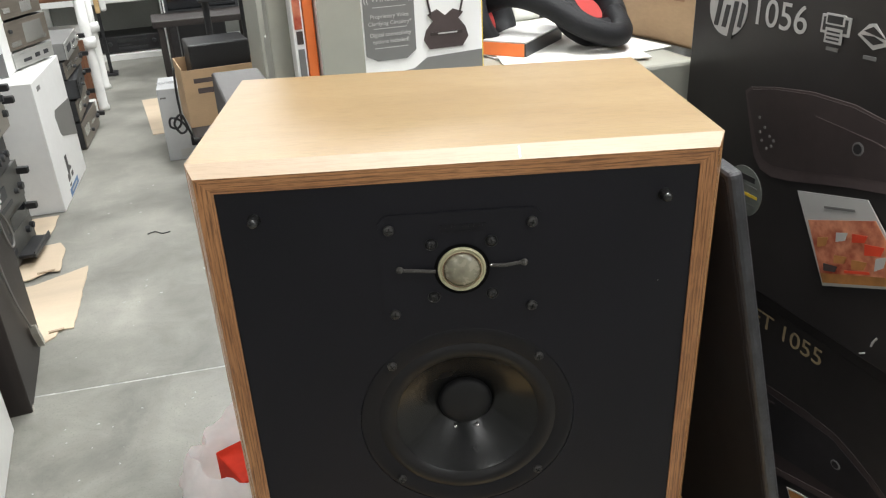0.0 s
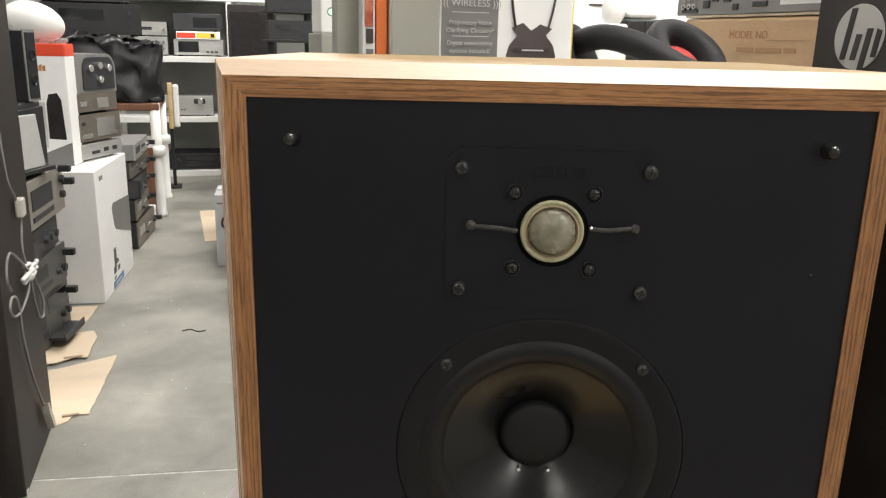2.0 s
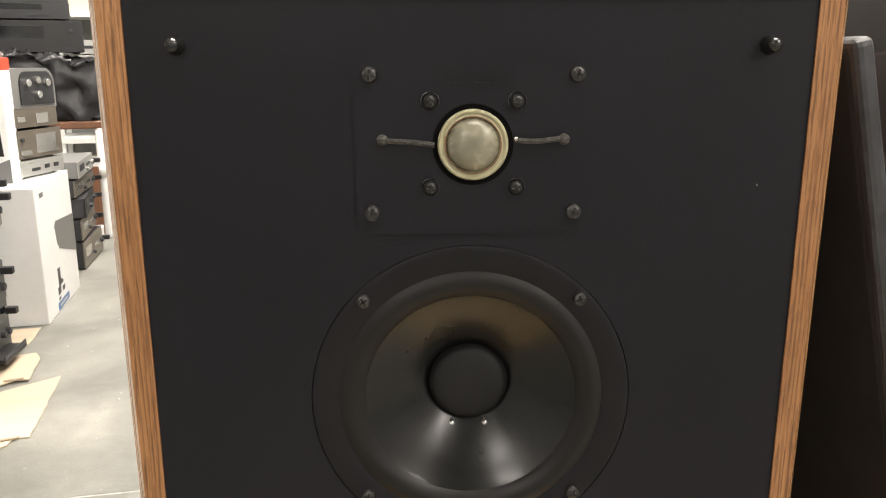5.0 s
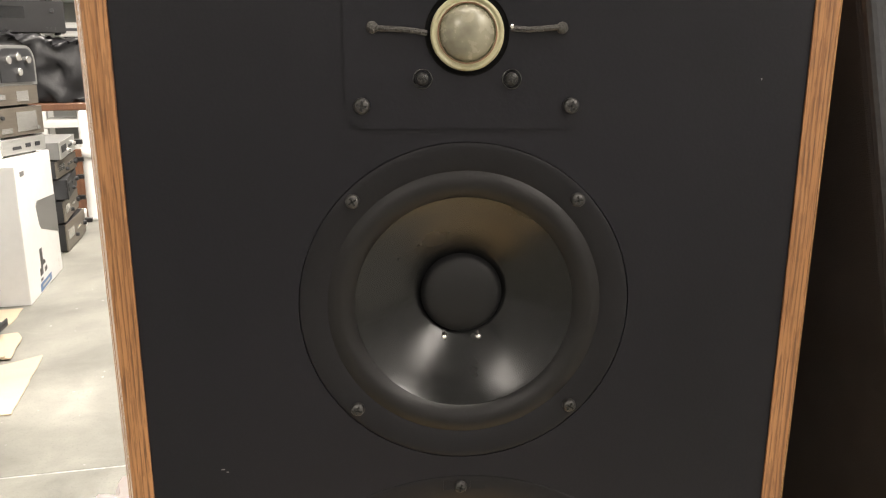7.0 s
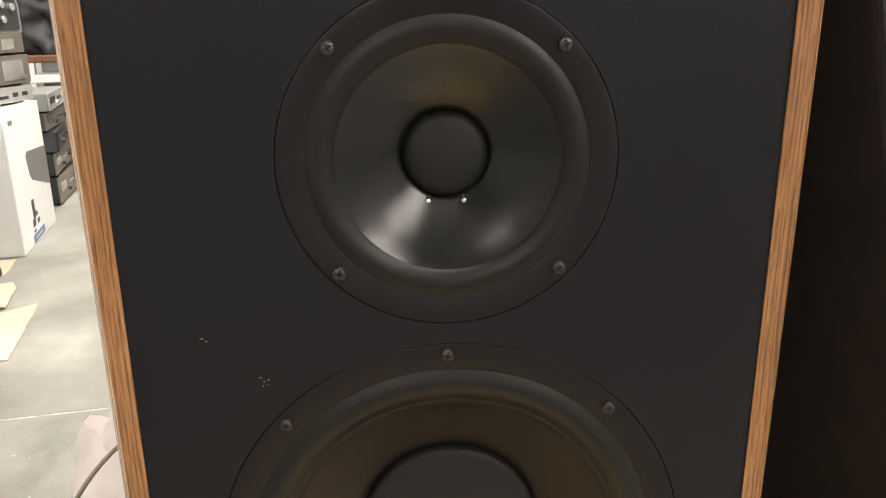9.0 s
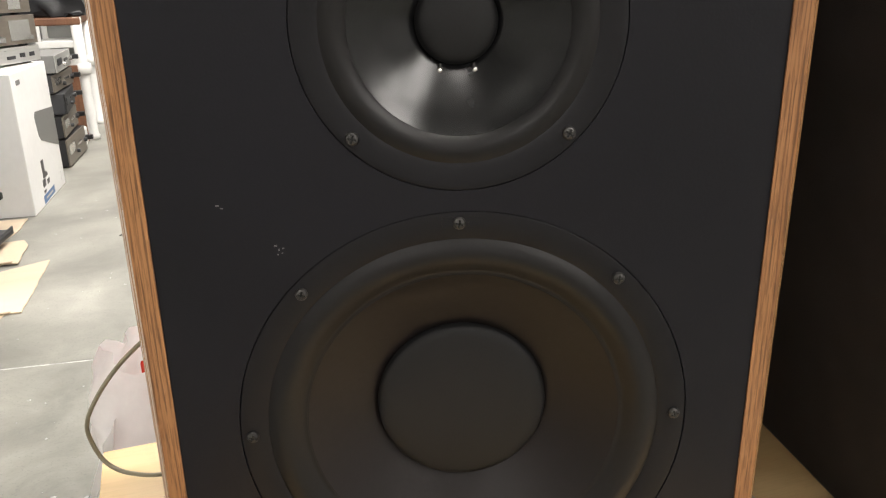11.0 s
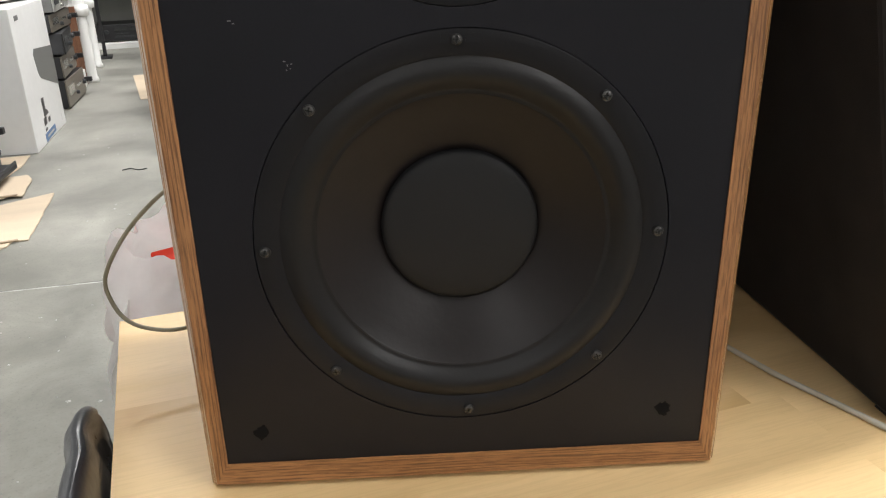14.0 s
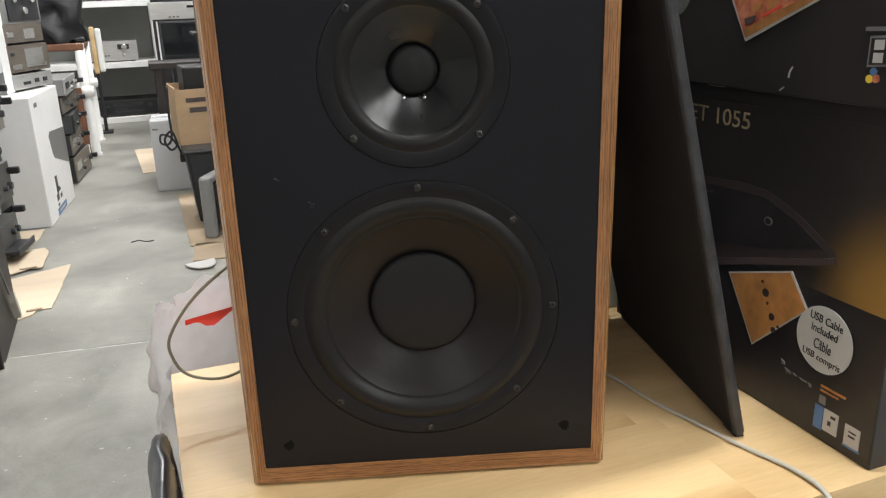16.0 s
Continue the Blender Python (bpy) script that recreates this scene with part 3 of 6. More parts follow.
                if onx and onz and not set(onx) & set(onz):
                    bm.faces.new((bm.verts.new((cx, by, cz)), rim[onx[0]], rim[onz[0]]))
    bmesh.ops.recalc_face_normals(bm, faces=bm.faces[:])
    part("baffle", bm, "baffle", s, "black satin-painted front board with small scuffs")
    part("baffle_backing", box(-ix, ix, 0.06, 0.07, iz0, iz1), "black", s)

    # tweeter
    tx, tz = DX, 0.5224
    tw = part("tweeter_plate", prism(round_rect(0.112, 0.086, 0.009, 6, tx, tz), 0.0022, "xz", by - 0.0012), "baffle", s, "black rounded plate holding the small dome")
    part("tweeter_ring", lathe([(0.0168, -0.003), (0.0168, 0.0012), (0.0163, 0.0024), (0.0154, 0.0026), (0.0147, 0.0016), (0.0142, 0.0014), (0.0138, 0.0022), (0.0131, 0.0020), (0.0127, 0.0008)], 48, Matrix.Translation((tx - 0.0002, by - 0.0012, tz)) @ FRONT), "dome", tw, "yellowed translucent plastic ring", smooth=True)
    part("tweeter_dome", lathe([(0.0128, 0.0006)] + [(0.0126 * math.cos(a), 0.0006 + 0.0062 * math.sin(a)) for a in [math.pi / 2 * k / 11 for k in range(12)]], 48, Matrix.Translation((tx - 0.0002, by - 0.0012, tz)) @ FRONT), "dome_mid", tw, "dulled grey dome", smooth=True)
    part("tweeter_seam", lathe([(0.0136, 0.0023), (0.0133, 0.0027), (0.0130, 0.0023)], 48, Matrix.Translation((tx - 0.0002, by - 0.0012, tz)) @ FRONT), "brown", tw, "brown glue line round the dome", smooth=True)
    # flat black ring on the plate; the gap's darkness is put into the colour
    part("tweeter_gap", lathe([(0.0192, 0.0004), (0.0186, 0.0001), (0.0160, 0.0)], 40, Matrix.Translation((tx - 0.0002, by - 0.00165, tz)) @ FRONT), "hole", tw)
    for x in (-0.0485, 0.0485):
        for dz in (-0.0325, 0.0325):
            screw(tw, tx + x, tz + dz, by - 0.0020, 0.0038)
    for x in (-0.0205, 0.0205):
        for dz in (-0.0203, 0.0203):
            part("recess", lathe([(0.0046, 0.0002), (0.0042, 0.0003), (0.0038, 0.0)], 20, Matrix.Translation((tx + x, by - 0.0022, tz + dz)) @ FRONT), "peg", tw)
            screw(tw, tx + x, tz + dz, by - 0.0021, 0.0030, "screw_dark")
    part("lead_wire", tube([(tx - 0.0185, by - 0.003, tz + 0.000), (tx - 0.027, by - 0.0035, tz + 0.0012), (tx - 0.036, by - 0.003, tz + 0.0018), (tx - 0.043, by - 0.0022, tz + 0.002)], 0.0013, 8), "cord", tw, "dark braided lead wire")
    part("lead_wire", tube([(tx + 0.0195, by - 0.003, tz + 0.0022), (tx + 0.028, by - 0.0035, tz + 0.0016), (tx + 0.036, by - 0.003, tz + 0.0022), (tx + 0.043, by - 0.0022, tz + 0.003)], 0.0013, 8), "cord", tw)
    for sx in (-1, 1):
        part("lead_knot", lathe([(0, 0.0022), (0.0022, 0.0014), (0.0028, 0), (0.0022, -0.001)], 12, Matrix.Translation((tx + sx * 0.043, by - 0.0022, tz + 0.0024)) @ FRONT), "cord", tw, smooth=True)
    part("solder_blob", lathe([(0, 0.0012), (0.0009, 0.0006), (0.001, 0)], 10, Matrix.Translation((tx + 0.0198, by - 0.004, tz + 0.003)) @ FRONT), "steel", tw)
    # worn raised mark on the plate, kept as plain bars
    for k, (w, x) in enumerate(((0.0035, -0.0125), (0.003, -0.0085), (0.0012, -0.0055), (0.003, -0.0025), (0.0032, 0.003), (0.003, 0.007), (0.0028, 0.0105), (0.001, 0.0135), (0.0025, 0.016))):
        part("raised_mark", box(tx + x - w / 2, tx + x + w / 2, by - 0.0018, by - 0.001, tz + 0.0305, tz + 0.0338), "frame_black", tw)
    part("raised_mark", box(tx - 0.012, tx + 0.016, by - 0.0016, by - 0.001, tz + 0.0275, tz + 0.0288), "frame_black", tw)

    # mid driver
    mx, mz = DX, 0.3917
    base = Matrix.Translation((mx, by, mz)) @ FRONT
    md = part("mid_driver", lathe([(0.0814, -0.006), (0.0814, -0.0004), (0.0808, -0.0001), (0.0780, -0.0003), (0.070, -0.0008), (0.0676, -0.0018)], 96, base), "frame_black", s, "black round driver frame", smooth=True)
    part("surround", lathe([(0.0678, -0.0018)] + [(0.0678 - 0.0127 * k / 12, -0.0018 - 0.0014 * k / 12 + 0.0024 * math.sin(math.pi * k / 12)) for k in range(1, 13)] + [(0.0540, -0.0045)], 96, base), "rubber", md, "black rubber roll surround", smooth=True)
    part("cone", lathe([(0.0550, -0.0036), (0.0525, -0.0054), (0.046, -0.0090), (0.041, -0.0119), (0.036, -0.0150), (0.031, -0.0183), (0.0265, -0.0214), (0.0225, -0.0243), (0.0203, -0.0259)], 128, base), "cone", md, "glossy black cone", smooth=True)
    part("dust_cap", lathe([(0.0213, -0.0253), (0.0209, -0.0238), (0.0203, -0.0230)] + [(0.0202 * math.cos(a), -0.0230 + 0.0046 * math.sin(a)) for a in [math.pi / 2 * k / 8 for k in range(1, 9)]], 64, base), "cap", md, "dull black rounded cap", smooth=True)
    for sx in (-0.009, 0.009):
        part("lead_eyelet", lathe([(0, 0.0024), (0.0014, 0.0018), (0.0021, 0), (0.0021, -0.002)], 12, Matrix.Translation((mx + sx, by + 0.0234, mz - 0.0238)) @ FRONT), "steel", md, smooth=True)
    for sx in (-0.009, 0.009):
        part("lead_tail", tube([(mx + sx, by + 0.0222, mz - 0.0238), (mx + sx * 0.98, by + 0.0220, mz - 0.0222), (mx + sx * 0.95, by + 0.0226, mz - 0.0205)], 0.0006, 6), "cord", md)
    for sx in (-0.054, 0.054):
        for dz in (-0.0535, 0.0535):
            screw(md, mx + sx, mz + dz, by - 0.0002, 0.0035)

    # passive radiator
    wx, wz = DX + 0.0006, 0.1737
    base = Matrix.Translation((wx, by, wz)) @ FRONT
    wr = part("bass_radiator", lathe([(0.1255, -0.007), (0.1255, -0.0005), (0.1246, -0.0002), (0.119, -0.0008), (0.112, -0.0012), (0.1100, -0.0024)], 128, base), "frame_black", s, "black round passive radiator frame", smooth=True)
    part("surround", lathe([(0.1104, -0.0024)] + [(0.1104 - 0.0187 * k / 14, -0.0024 - 0.0030 * k / 14 + 0.0042 * math.sin(math.pi * k / 14)) for k in range(1, 15)] + [(0.0905, -0.0062), (0.0885, -0.0062)], 128, base), "rubber", wr, "black rubber half-roll surround", smooth=True)
    part("cone", lathe([(0.0892, -0.0060), (0.0875, -0.0074), (0.078, -0.0130), (0.064, -0.0215), (0.0495, -0.0300)], 128, base), "cone_matt", wr, "satin brown-black cone", smooth=True)
    part("dust_cap", lathe([(0.0500, -0.0300), (0.0496, -0.0262), (0.0485, -0.0250)] + [(0.0480 * math.cos(a), -0.0250 + 0.004 * math.sin(a)) for a in [math.pi / 2 * k / 8 for k in range(1, 9)]], 96, base), "cap", wr, smooth=True)
    for k in range(8):
        a = math.radians(45 * k + 1)
        screw(wr, wx + 0.1192 * math.cos(a), wz + 0.1192 * math.sin(a), by + 0.0004, 0.0034)
    for sx in (-0.007, 0.007):
        part("notch", box(wx + sx - 0.004, wx + sx + 0.004, by + 0.0002, by + 0.003, wz + 0.1175, wz + 0.1225), "frame_black", wr)

    # grille pegs
    for x, z in ((-0.1365, 0.5680), (0.1385, 0.5680), (-0.1340, 0.0435), (0.1335, 0.0475)):
        if z > 0.3:
            part("grille_peg", lathe([(0.0046, 0), (0.0040, 0.0015), (0.0036, 0.006), (0.0031, 0.0076), (0.0018, 0.0086), (0, 0.0088)], 24, Matrix.Translation((x + DX, by, z)) @ FRONT), "peg", s, smooth=True)
        else:
            # sockets have no depth: each is a flat ragged dark patch
            rs = random.Random(int(abs(x) * 9000))
            part("grille_socket", prism([(x + DX + rs.uniform(0.0034, 0.0066) * math.cos(k * math.pi / 9), z + rs.uniform(0.0034, 0.0066) * math.sin(k * math.pi / 9)) for k in range(18)], 0.0004, "xz", by - 0.0002), mat("ragged_socket_black", (0.0036, 0.0035, 0.0038), 0.85, bump=0, spec=0.12), s, "dark ragged peg socket")
    for x, z, w, h in ((-0.1250, 0.3058, 0.0018, 0.0006), (-0.1226, 0.3044, 0.0012, 0.0005), (-0.0975, 0.2836, 0.0014, 0.0006), (-0.0955, 0.2812, 0.0006, 0.0010), (-0.0935, 0.2822, 0.0010, 0.0005), (-0.0962, 0.2788, 0.0006, 0.0007), (-0.0940, 0.2797, 0.0007, 0.0004), (0.1378, 0.5015, 0.0005, 0.0010)):
        part("scuff", box(x, x + w, by - 0.0003, by + 0.001, z, z + h), "print_grey", s)
    part("scratch", prism([(0.0012, H - C + 0.00140), (0.0074, H - C + 0.00677), (0.0074, H - C + 0.0058), (0.0012, H - C + 0.0004)], 0.0013, "yz", 0.0395), "white", s, "short white scratch across the edge")
    part("chip", box(0.161, 0.1645, 0.0005, 0.003, H - C - 0.0012, H - C + 0.0004), "white", s, "pale chip in the veneer edge")
    return s


loudspeaker()


# ---- platform and what stands on it ----
def platform():
    p = thing("display_platform", "low platform of pale birch boards with dark edges", "platform", A)
    u0, u1, v0, v1 = -0.242, 1.05, -0.152, 0.364
    part("frame", box(u0 + 0.012, u1, v0 + 0.012, v1, HT - 0.11, HT - 0.03), "walnut", p)
    for u in (u0 + 0.05, u1 - 0.1):
        for v in (v0 + 0.05, v1 - 0.1):
            part("leg", box(u, u + 0.06, v, v + 0.06, 0, HT - 0.11, 0.004), "walnut", p)
    rnd = random.Random(4)
    v = v0
    k = 0
    while v < v1 - 0.001:
        w = min(0.175, v1 - v)
        u = u0
        first = True
        while u < u1 - 0.001:
            ln = rnd.uniform(0.42, 0.75) if first else rnd.uniform(0.55, 0.9)
            first = False
            e = min(u + ln, u1)
            if u1 - e < 0.12:
                e = u1
            part("board", box(u, e, v, v + w, HT - 0.028, HT), "maple", p)
            u = e
        v += w
        k += 1
    for u, v, r in ((0.155, -0.098, 0.0020), (0.172, -0.110, 0.0012)):
        part("knot", prism([(u + 1.7 * r * math.cos(a) * (1 + 0.2 * math.sin(3 * a)), v + r * math.sin(a)) for a in [math.pi * j / 8 for j in range(16)]], 0.0006, "xy", HT - 0.0003), "brown", p)
    return p


platform()


def grille():
    """The cloth grille leaning against the loudspeaker's side."""
    L, H, T = 0.328, 0.590, 0.012
    lean = math.degrees(math.asin(0.136 / H))
    g = thing("speaker_grille", "black cloth grille frame leaning on the loudspeaker", "grille", pose(0.336, 0.031, HT, 0, -lean, 4.8))
    part("grille_frame", box(-T, 0, 0, L, 0.004, H, 0.0045, 3), "edge_black", g)
    part("cloth", box(-T - 0.0012, -T * 0.45, 0.0035, L - 0.0035, 0.0075, H - 0.0035, 0.004, 2), "cloth", g, "stretched black cloth")
    part("corner_foot", box(-T * 0.9, -T * 0.1, 0.004, 0.03, 0.0, 0.0038), "edge_black", g)


grille()


def panel_on(parent, pts, material, x=-0.0012, name="print", depth=0.0012, label=""):
    return part(name, prism(pts, depth, "yz", x), material, parent, label)


def blk_carton(name, label, U, v0, v1, z0, z1, depth, rz=0):
    b = thing(name, label, "carton", at(U, 0, z0, rz), "printer cartons")
    body = part("body", box(0, depth, v0, v1, 0, z1 - z0, 0.0016, 2), "carton_k", b)
    part("flap_seam", box(0.0, depth, (v0 + v1) / 2 - 0.001, (v0 + v1) / 2 + 0.001, z1 - z0 - 0.001, z1 - z0 + 0.0008), "edge_black", b)
    return b


SEAM = 0.732                    # where the two cartons meet
lower = blk_carton("printer_carton", "scuffed black printer carton with amber picture and round sticker", 0.383, -0.141, 0.303, HT, SEAM - 0.0008, 0.40)
upper = blk_carton("printer_carton", "black printer carton stacked on another, white logo and photo card", 0.374, -0.148, 0.303, SEAM, 1.080, 0.40)


def fitted_words(text, material, parent, v_from, v_to, z_from, z_to, x=-0.0008, lean=0.0):
    """Words set to a given width and height on a carton's long side."""
    ob = lettering(text, 1.0, material, parent, Matrix())
    xs, ys = [v.co.x for v in ob.data.vertices], [v.co.y for v in ob.data.vertices]
    w, h = max(xs) - min(xs), max(ys) - min(ys)
    cx, cy = (max(xs) + min(xs)) / 2, (max(ys) + min(ys)) / 2
    for v in ob.data.vertices:
        v.co = ((v.co.x - cx) * (v_from - v_to) / w, (v.co.y - cy) * (z_to - z_from) / h, v.co.z)
    ob.matrix_local = Matrix.Translation((x, (v_from + v_to) / 2, (z_from + z_to) / 2)) @ SIDE @ Matrix.Rotation(math.radians(lean), 4, "Z")
    return ob


def frame_pts(pts, k):
    """An outline drawn in towards its middle."""
    cx, cy = sum(p[0] for p in pts) / len(pts), sum(p[1] for p in pts) / len(pts)
    return [(cx + (px - cx) * k, cy + (py - cy) * k) for px, py in pts]


def lower_print(b):
    q = lambda pts: [(v, z - HT) for v, z in pts]
    fitted_words("JET 1055", "print_gold", b, 0.174, 0.062, 0.683 - HT, 0.707 - HT)
    # amber light behind the printed machine, dark foot band
    panel_on(b, q([(0.30, 0.715), (-0.1395, 0.715), (-0.1395, 0.5425), (0.30, 0.5425)]), "print_glow", x=-0.0005, depth=0.0005)
    panel_on(b, q([(0.30, 0.5423), (-0.1395, 0.5423), (-0.1395, HT + 0.002), (0.30, HT + 0.002)]), "print_dark", x=-0.0005, depth=0.0005)
    panel_on(b, q([(0.215, 0.590), (0.185, 0.612), (0.126, 0.625), (0.070, 0.630), (0.028, 0.629), (0.002, 0.622), (-0.024, 0.612), (-0.050, 0.599), (-0.071, 0.586), (-0.073, 0.577), (-0.045, 0.567), (0.030, 0.545), (0.102, 0.522), (0.195, 0.500), (0.212, 0.520)]), "print_brown", x=-0.0012, name="printer_picture")
    panel_on(b, q([(0.200, 0.590), (0.126, 0.617), (0.030, 0.622), (-0.018, 0.607), (-0.058, 0.587), (0.020, 0.566), (0.190, 0.534)]), "print_dark", x=-0.0017, name="printer_picture")
    panel_on(b, q([(0.195, 0.514), (0.102, 0.531), (0.030, 0.553), (-0.045, 0.574), (-0.072, 0.583), (-0.073, 0.577), (-0.045, 0.567), (0.030, 0.545), (0.102, 0.522), (0.195, 0.500)]), "print_brown2", x=-0.0020, name="printer_picture")
    panel_on(b, q([(0.150, 0.604), (0.110, 0.611), (0.110, 0.609), (0.150, 0.602)]), "print_brown2", x=-0.0021, name="printer_picture")
    panel_on(b, q(circle_pts(0.006, 0.020, 0.597, 20, 0.8)), "print_grey", x=-0.0022, name="printer_picture")
    panel_on(b, q(circle_pts(0.0042, 0.020, 0.597, 18, 0.8)), "print_dark", x=-0.0026, name="printer_picture")
    card = [(0.073, 0.5225), (-0.0205, 0.553), (-0.047, 0.519), (0.026, 0.450)]
    cd = panel_on(b, q(card), "print_white", x=-0.0024, name="photo_card", label="small orange photo card with pale border")
    panel_on(cd, q(frame_pts(card, 0.95)), "print_orange", x=-0.0030, name="picture")
    for v, z, r in ((0.012, 0.518, 0.0048), (0.000, 0.494, 0.0042), (0.008, 0.507, 0.0018), (-0.004, 0.480, 0.0034), (0.018, 0.529, 0.0020), (-0.010, 0.486, 0.0018)):
        panel_on(cd, q(circle_pts(r, v, z, 14)), "print_brown", x=-0.0034, depth=0.0006, name="picture_spot")
    st = panel_on(b, q(circle_pts(0.0352, -0.072, 0.496, 44)), mat("grey_white_sticker", (0.46, 0.46, 0.44), 0.5, var=0.08), x=-0.0036, name="round_sticker", label="grey-white round sticker with dark wording")
    for txt, v0, v1, z0, z1 in (("USB Cable", -0.053, -0.094, 0.5130, 0.5215), ("Included", -0.056, -0.089, 0.5010, 0.5095), ("Câble", -0.061, -0.083, 0.4840, 0.4950), ("USB compris", -0.048, -0.096, 0.4700, 0.4795)):
        fitted_words(txt, "print_dark", st, v0, v1, z0 - HT, z1 - HT, -0.0040, -4)
    for v0, v1, z0, z1, m in ((-0.070, -0.081, 0.398, 0.424, "print_blue"), (-0.082, -0.100, 0.400, 0.424, "print_white"), (-0.109, -0.127, 0.399, 0.421, "print_white"), (-0.108, -0.1285, 0.3965, 0.3985, "print_blue"), (-0.074, -0.105, 0.445, 0.4475, "print_orange"), (-0.074, -0.097, 0.4405, 0.4425, "print_orange"), (-0.074, -0.082, 0.427, 0.436, "print_grey")):
        panel_on(b, q([(v0, z1), (v1, z1), (v1, z0), (v0, z0)]), m, x=-0.0014, name="small_print")
    for v, z, w, h in ((-0.088, 0.408, 0.004, 0.005), (-0.091, 0.417, 0.006, 0.003), (-0.114, 0.409, 0.008, 0.002), (-0.114, 0.414, 0.009, 0.0015)):
        panel_on(b, q([(v, z + h), (v - w, z + h), (v - w, z), (v, z)]), "print_dark", x=-0.0018, name="small_print")
    for v, z, w, h in ((-0.018, 0.447, 0.006, 0.005), (-0.024, 0.440, 0.010, 0.004), (-0.036, 0.441, 0.006, 0.002), (-0.045, 0.440, 0.012, 0.002), (-0.058, 0.438, 0.004, 0.004)):
        panel_on(b, q([(v, z + h), (v - w * 0.8, z + h * 0.7), (v - w, z), (v - w * 0.3, z - h * 0.2)]), "print_grey", x=-0.0014, name="small_print")
    # rubbed upper edge showing pale board
    part("torn_edge", tube([(-0.0008, 0.172, SEAM - HT - 0.001), (-0.0015, 0.152, SEAM - HT + 0.0015), (-0.0012, 0.130, SEAM - HT - 0.0008), (-0.0004, 0.106, SEAM - HT - 0.001)], 0.0009, 6), "print_white", b)
    part("torn_edge", tube([(-0.0006, 0.09, SEAM - HT - 0.001), (-0.0010, 0.00, SEAM - HT - 0.0010), (-0.0006, -0.12, SEAM - HT - 0.0012)], 0.0005, 6), "print_grey", b)


def upper_print(b):
    q = lambda pts: [(v, z - SEAM) for v, z in pts]
    lg = panel_on(b, q(circle_pts(0.0285, 0.2475, 1.0150, 44)), "print_white", name="round_logo", label="white round logo")
    for pts in ([(0.2665, 0.9950), (0.2600, 0.9950), (0.2520, 1.0400), (0.2585, 1.0400)], [(0.2540, 0.9950), (0.2475, 0.9950), (0.2430, 1.0175), (0.2495, 1.0175)],
                [(0.2440, 0.9850), (0.2375, 0.9850), (0.2310, 1.0225), (0.2375, 1.0225)], [(0.2265, 1.0225), (0.2210, 1.0205), (0.2250, 0.9980), (0.2305, 0.9980)]):
        panel_on(lg, q(pts), "print_dark", x=-0.0018, depth=0.0010, name="logo_stroke")
    fitted_words("1056", "print_white", b, 0.205, 0.139, 1.0045 - SEAM, 1.0300 - SEAM)
    # printed icons: printer, scanner lid, sheets
    for v, kind in ((0.106, 0), (0.065, 1), (0.029, 2)):
        def bar(v0, v1, z0, z1, m="print_white", x=-0.0012):
            panel_on(b, q([(v + v0, z1), (v + v1, z1), (v + v1, z0), (v + v0, z0)]), m, x=x, name="icon")
        if kind == 0:
            bar(0.016, -0.016, 1.0105, 1.0265)
            bar(0.0135, -0.0135, 1.0130, 1.0245, "print_dark", -0.0017)
            bar(0.0105, -0.0105, 1.0185, 1.0280, "print_white", -0.0021)
            bar(0.0085, -0.0085, 1.0200, 1.0265, "print_dark", -0.0025)
            bar(0.0095, -0.0095, 1.0030, 1.0160, "print_white", -0.0021)
            for k in range(3):
                bar(0.0072, -0.0072, 1.0050 + 0.0035 * k, 1.0065 + 0.0035 * k, "print_dark", -0.0025)
        elif kind == 1:
            panel_on(b, q([(v + 0.016, 1.0150), (v - 0.002, 1.0050), (v - 0.017, 1.0110), (v + 0.000, 1.0260), (v + 0.006, 1.0250)]), "print_white", name="icon")
            panel_on(b, q([(v + 0.012, 1.0155), (v - 0.002, 1.0090), (v - 0.012, 1.0125), (v - 0.001, 1.0160)]), "print_dark", x=-0.0017, name="icon")
            panel_on(b, q([(v + 0.010, 1.0190), (v - 0.004, 1.0165), (v - 0.013, 1.0150), (v + 0.001, 1.0235)]), "print_dark", x=-0.0017, name="icon")
        else:
            bar(0.010, -0.012, 1.0020, 1.0280)
            for k in range(4):
                bar(0.007, -0.008, 1.0055 + 0.0055 * k, 1.0080 + 0.0055 * k, "print_dark", -0.0017)
        panel_on(b, q([(v + 0.0065, 0.9995), (v - 0.0065, 0.9995), (v - 0.0065, 0.9965), (v + 0.0065, 0.9965)]), "print_grey", name="wording_bar")
    machine = [(0.207, 0.938), (0.200, 0.9435), (0.165, 0.951), (0.119, 0.957), (0.070, 0.957), (0.033, 0.951), (0.000, 0.940), (-0.040, 0.925), (-0.070, 0.911), (-0.068, 0.902), (-0.030, 0.8975), (-0.010, 0.8985), (0.063, 0.8835), (0.130, 0.8665), (0.155, 0.862), (0.172, 0.865), (0.183, 0.876), (0.190, 0.893)]
    mp = panel_on(b, q(machine), "print_brown2", name="printer_picture")
    panel_on(mp, q([(0.203, 0.936), (0.197, 0.9415), (0.165, 0.949), (0.119, 0.9545), (0.070, 0.9545), (0.033, 0.949), (0.000, 0.938), (-0.040, 0.923), (-0.064, 0.911), (-0.010, 0.9085), (0.063, 0.8945), (0.125, 0.8790), (0.155, 0.8740), (0.170, 0.8765), (0.180, 0.888)]), "print_brown", x=-0.0018, name="lid")
    panel_on(mp, q([(0.110, 0.937), (0.040, 0.932), (-0.020, 0.919), (-0.020, 0.9182), (0.040, 0.931), (0.110, 0.936)]), "print_brown2", x=-0.0022, name="lid_line")
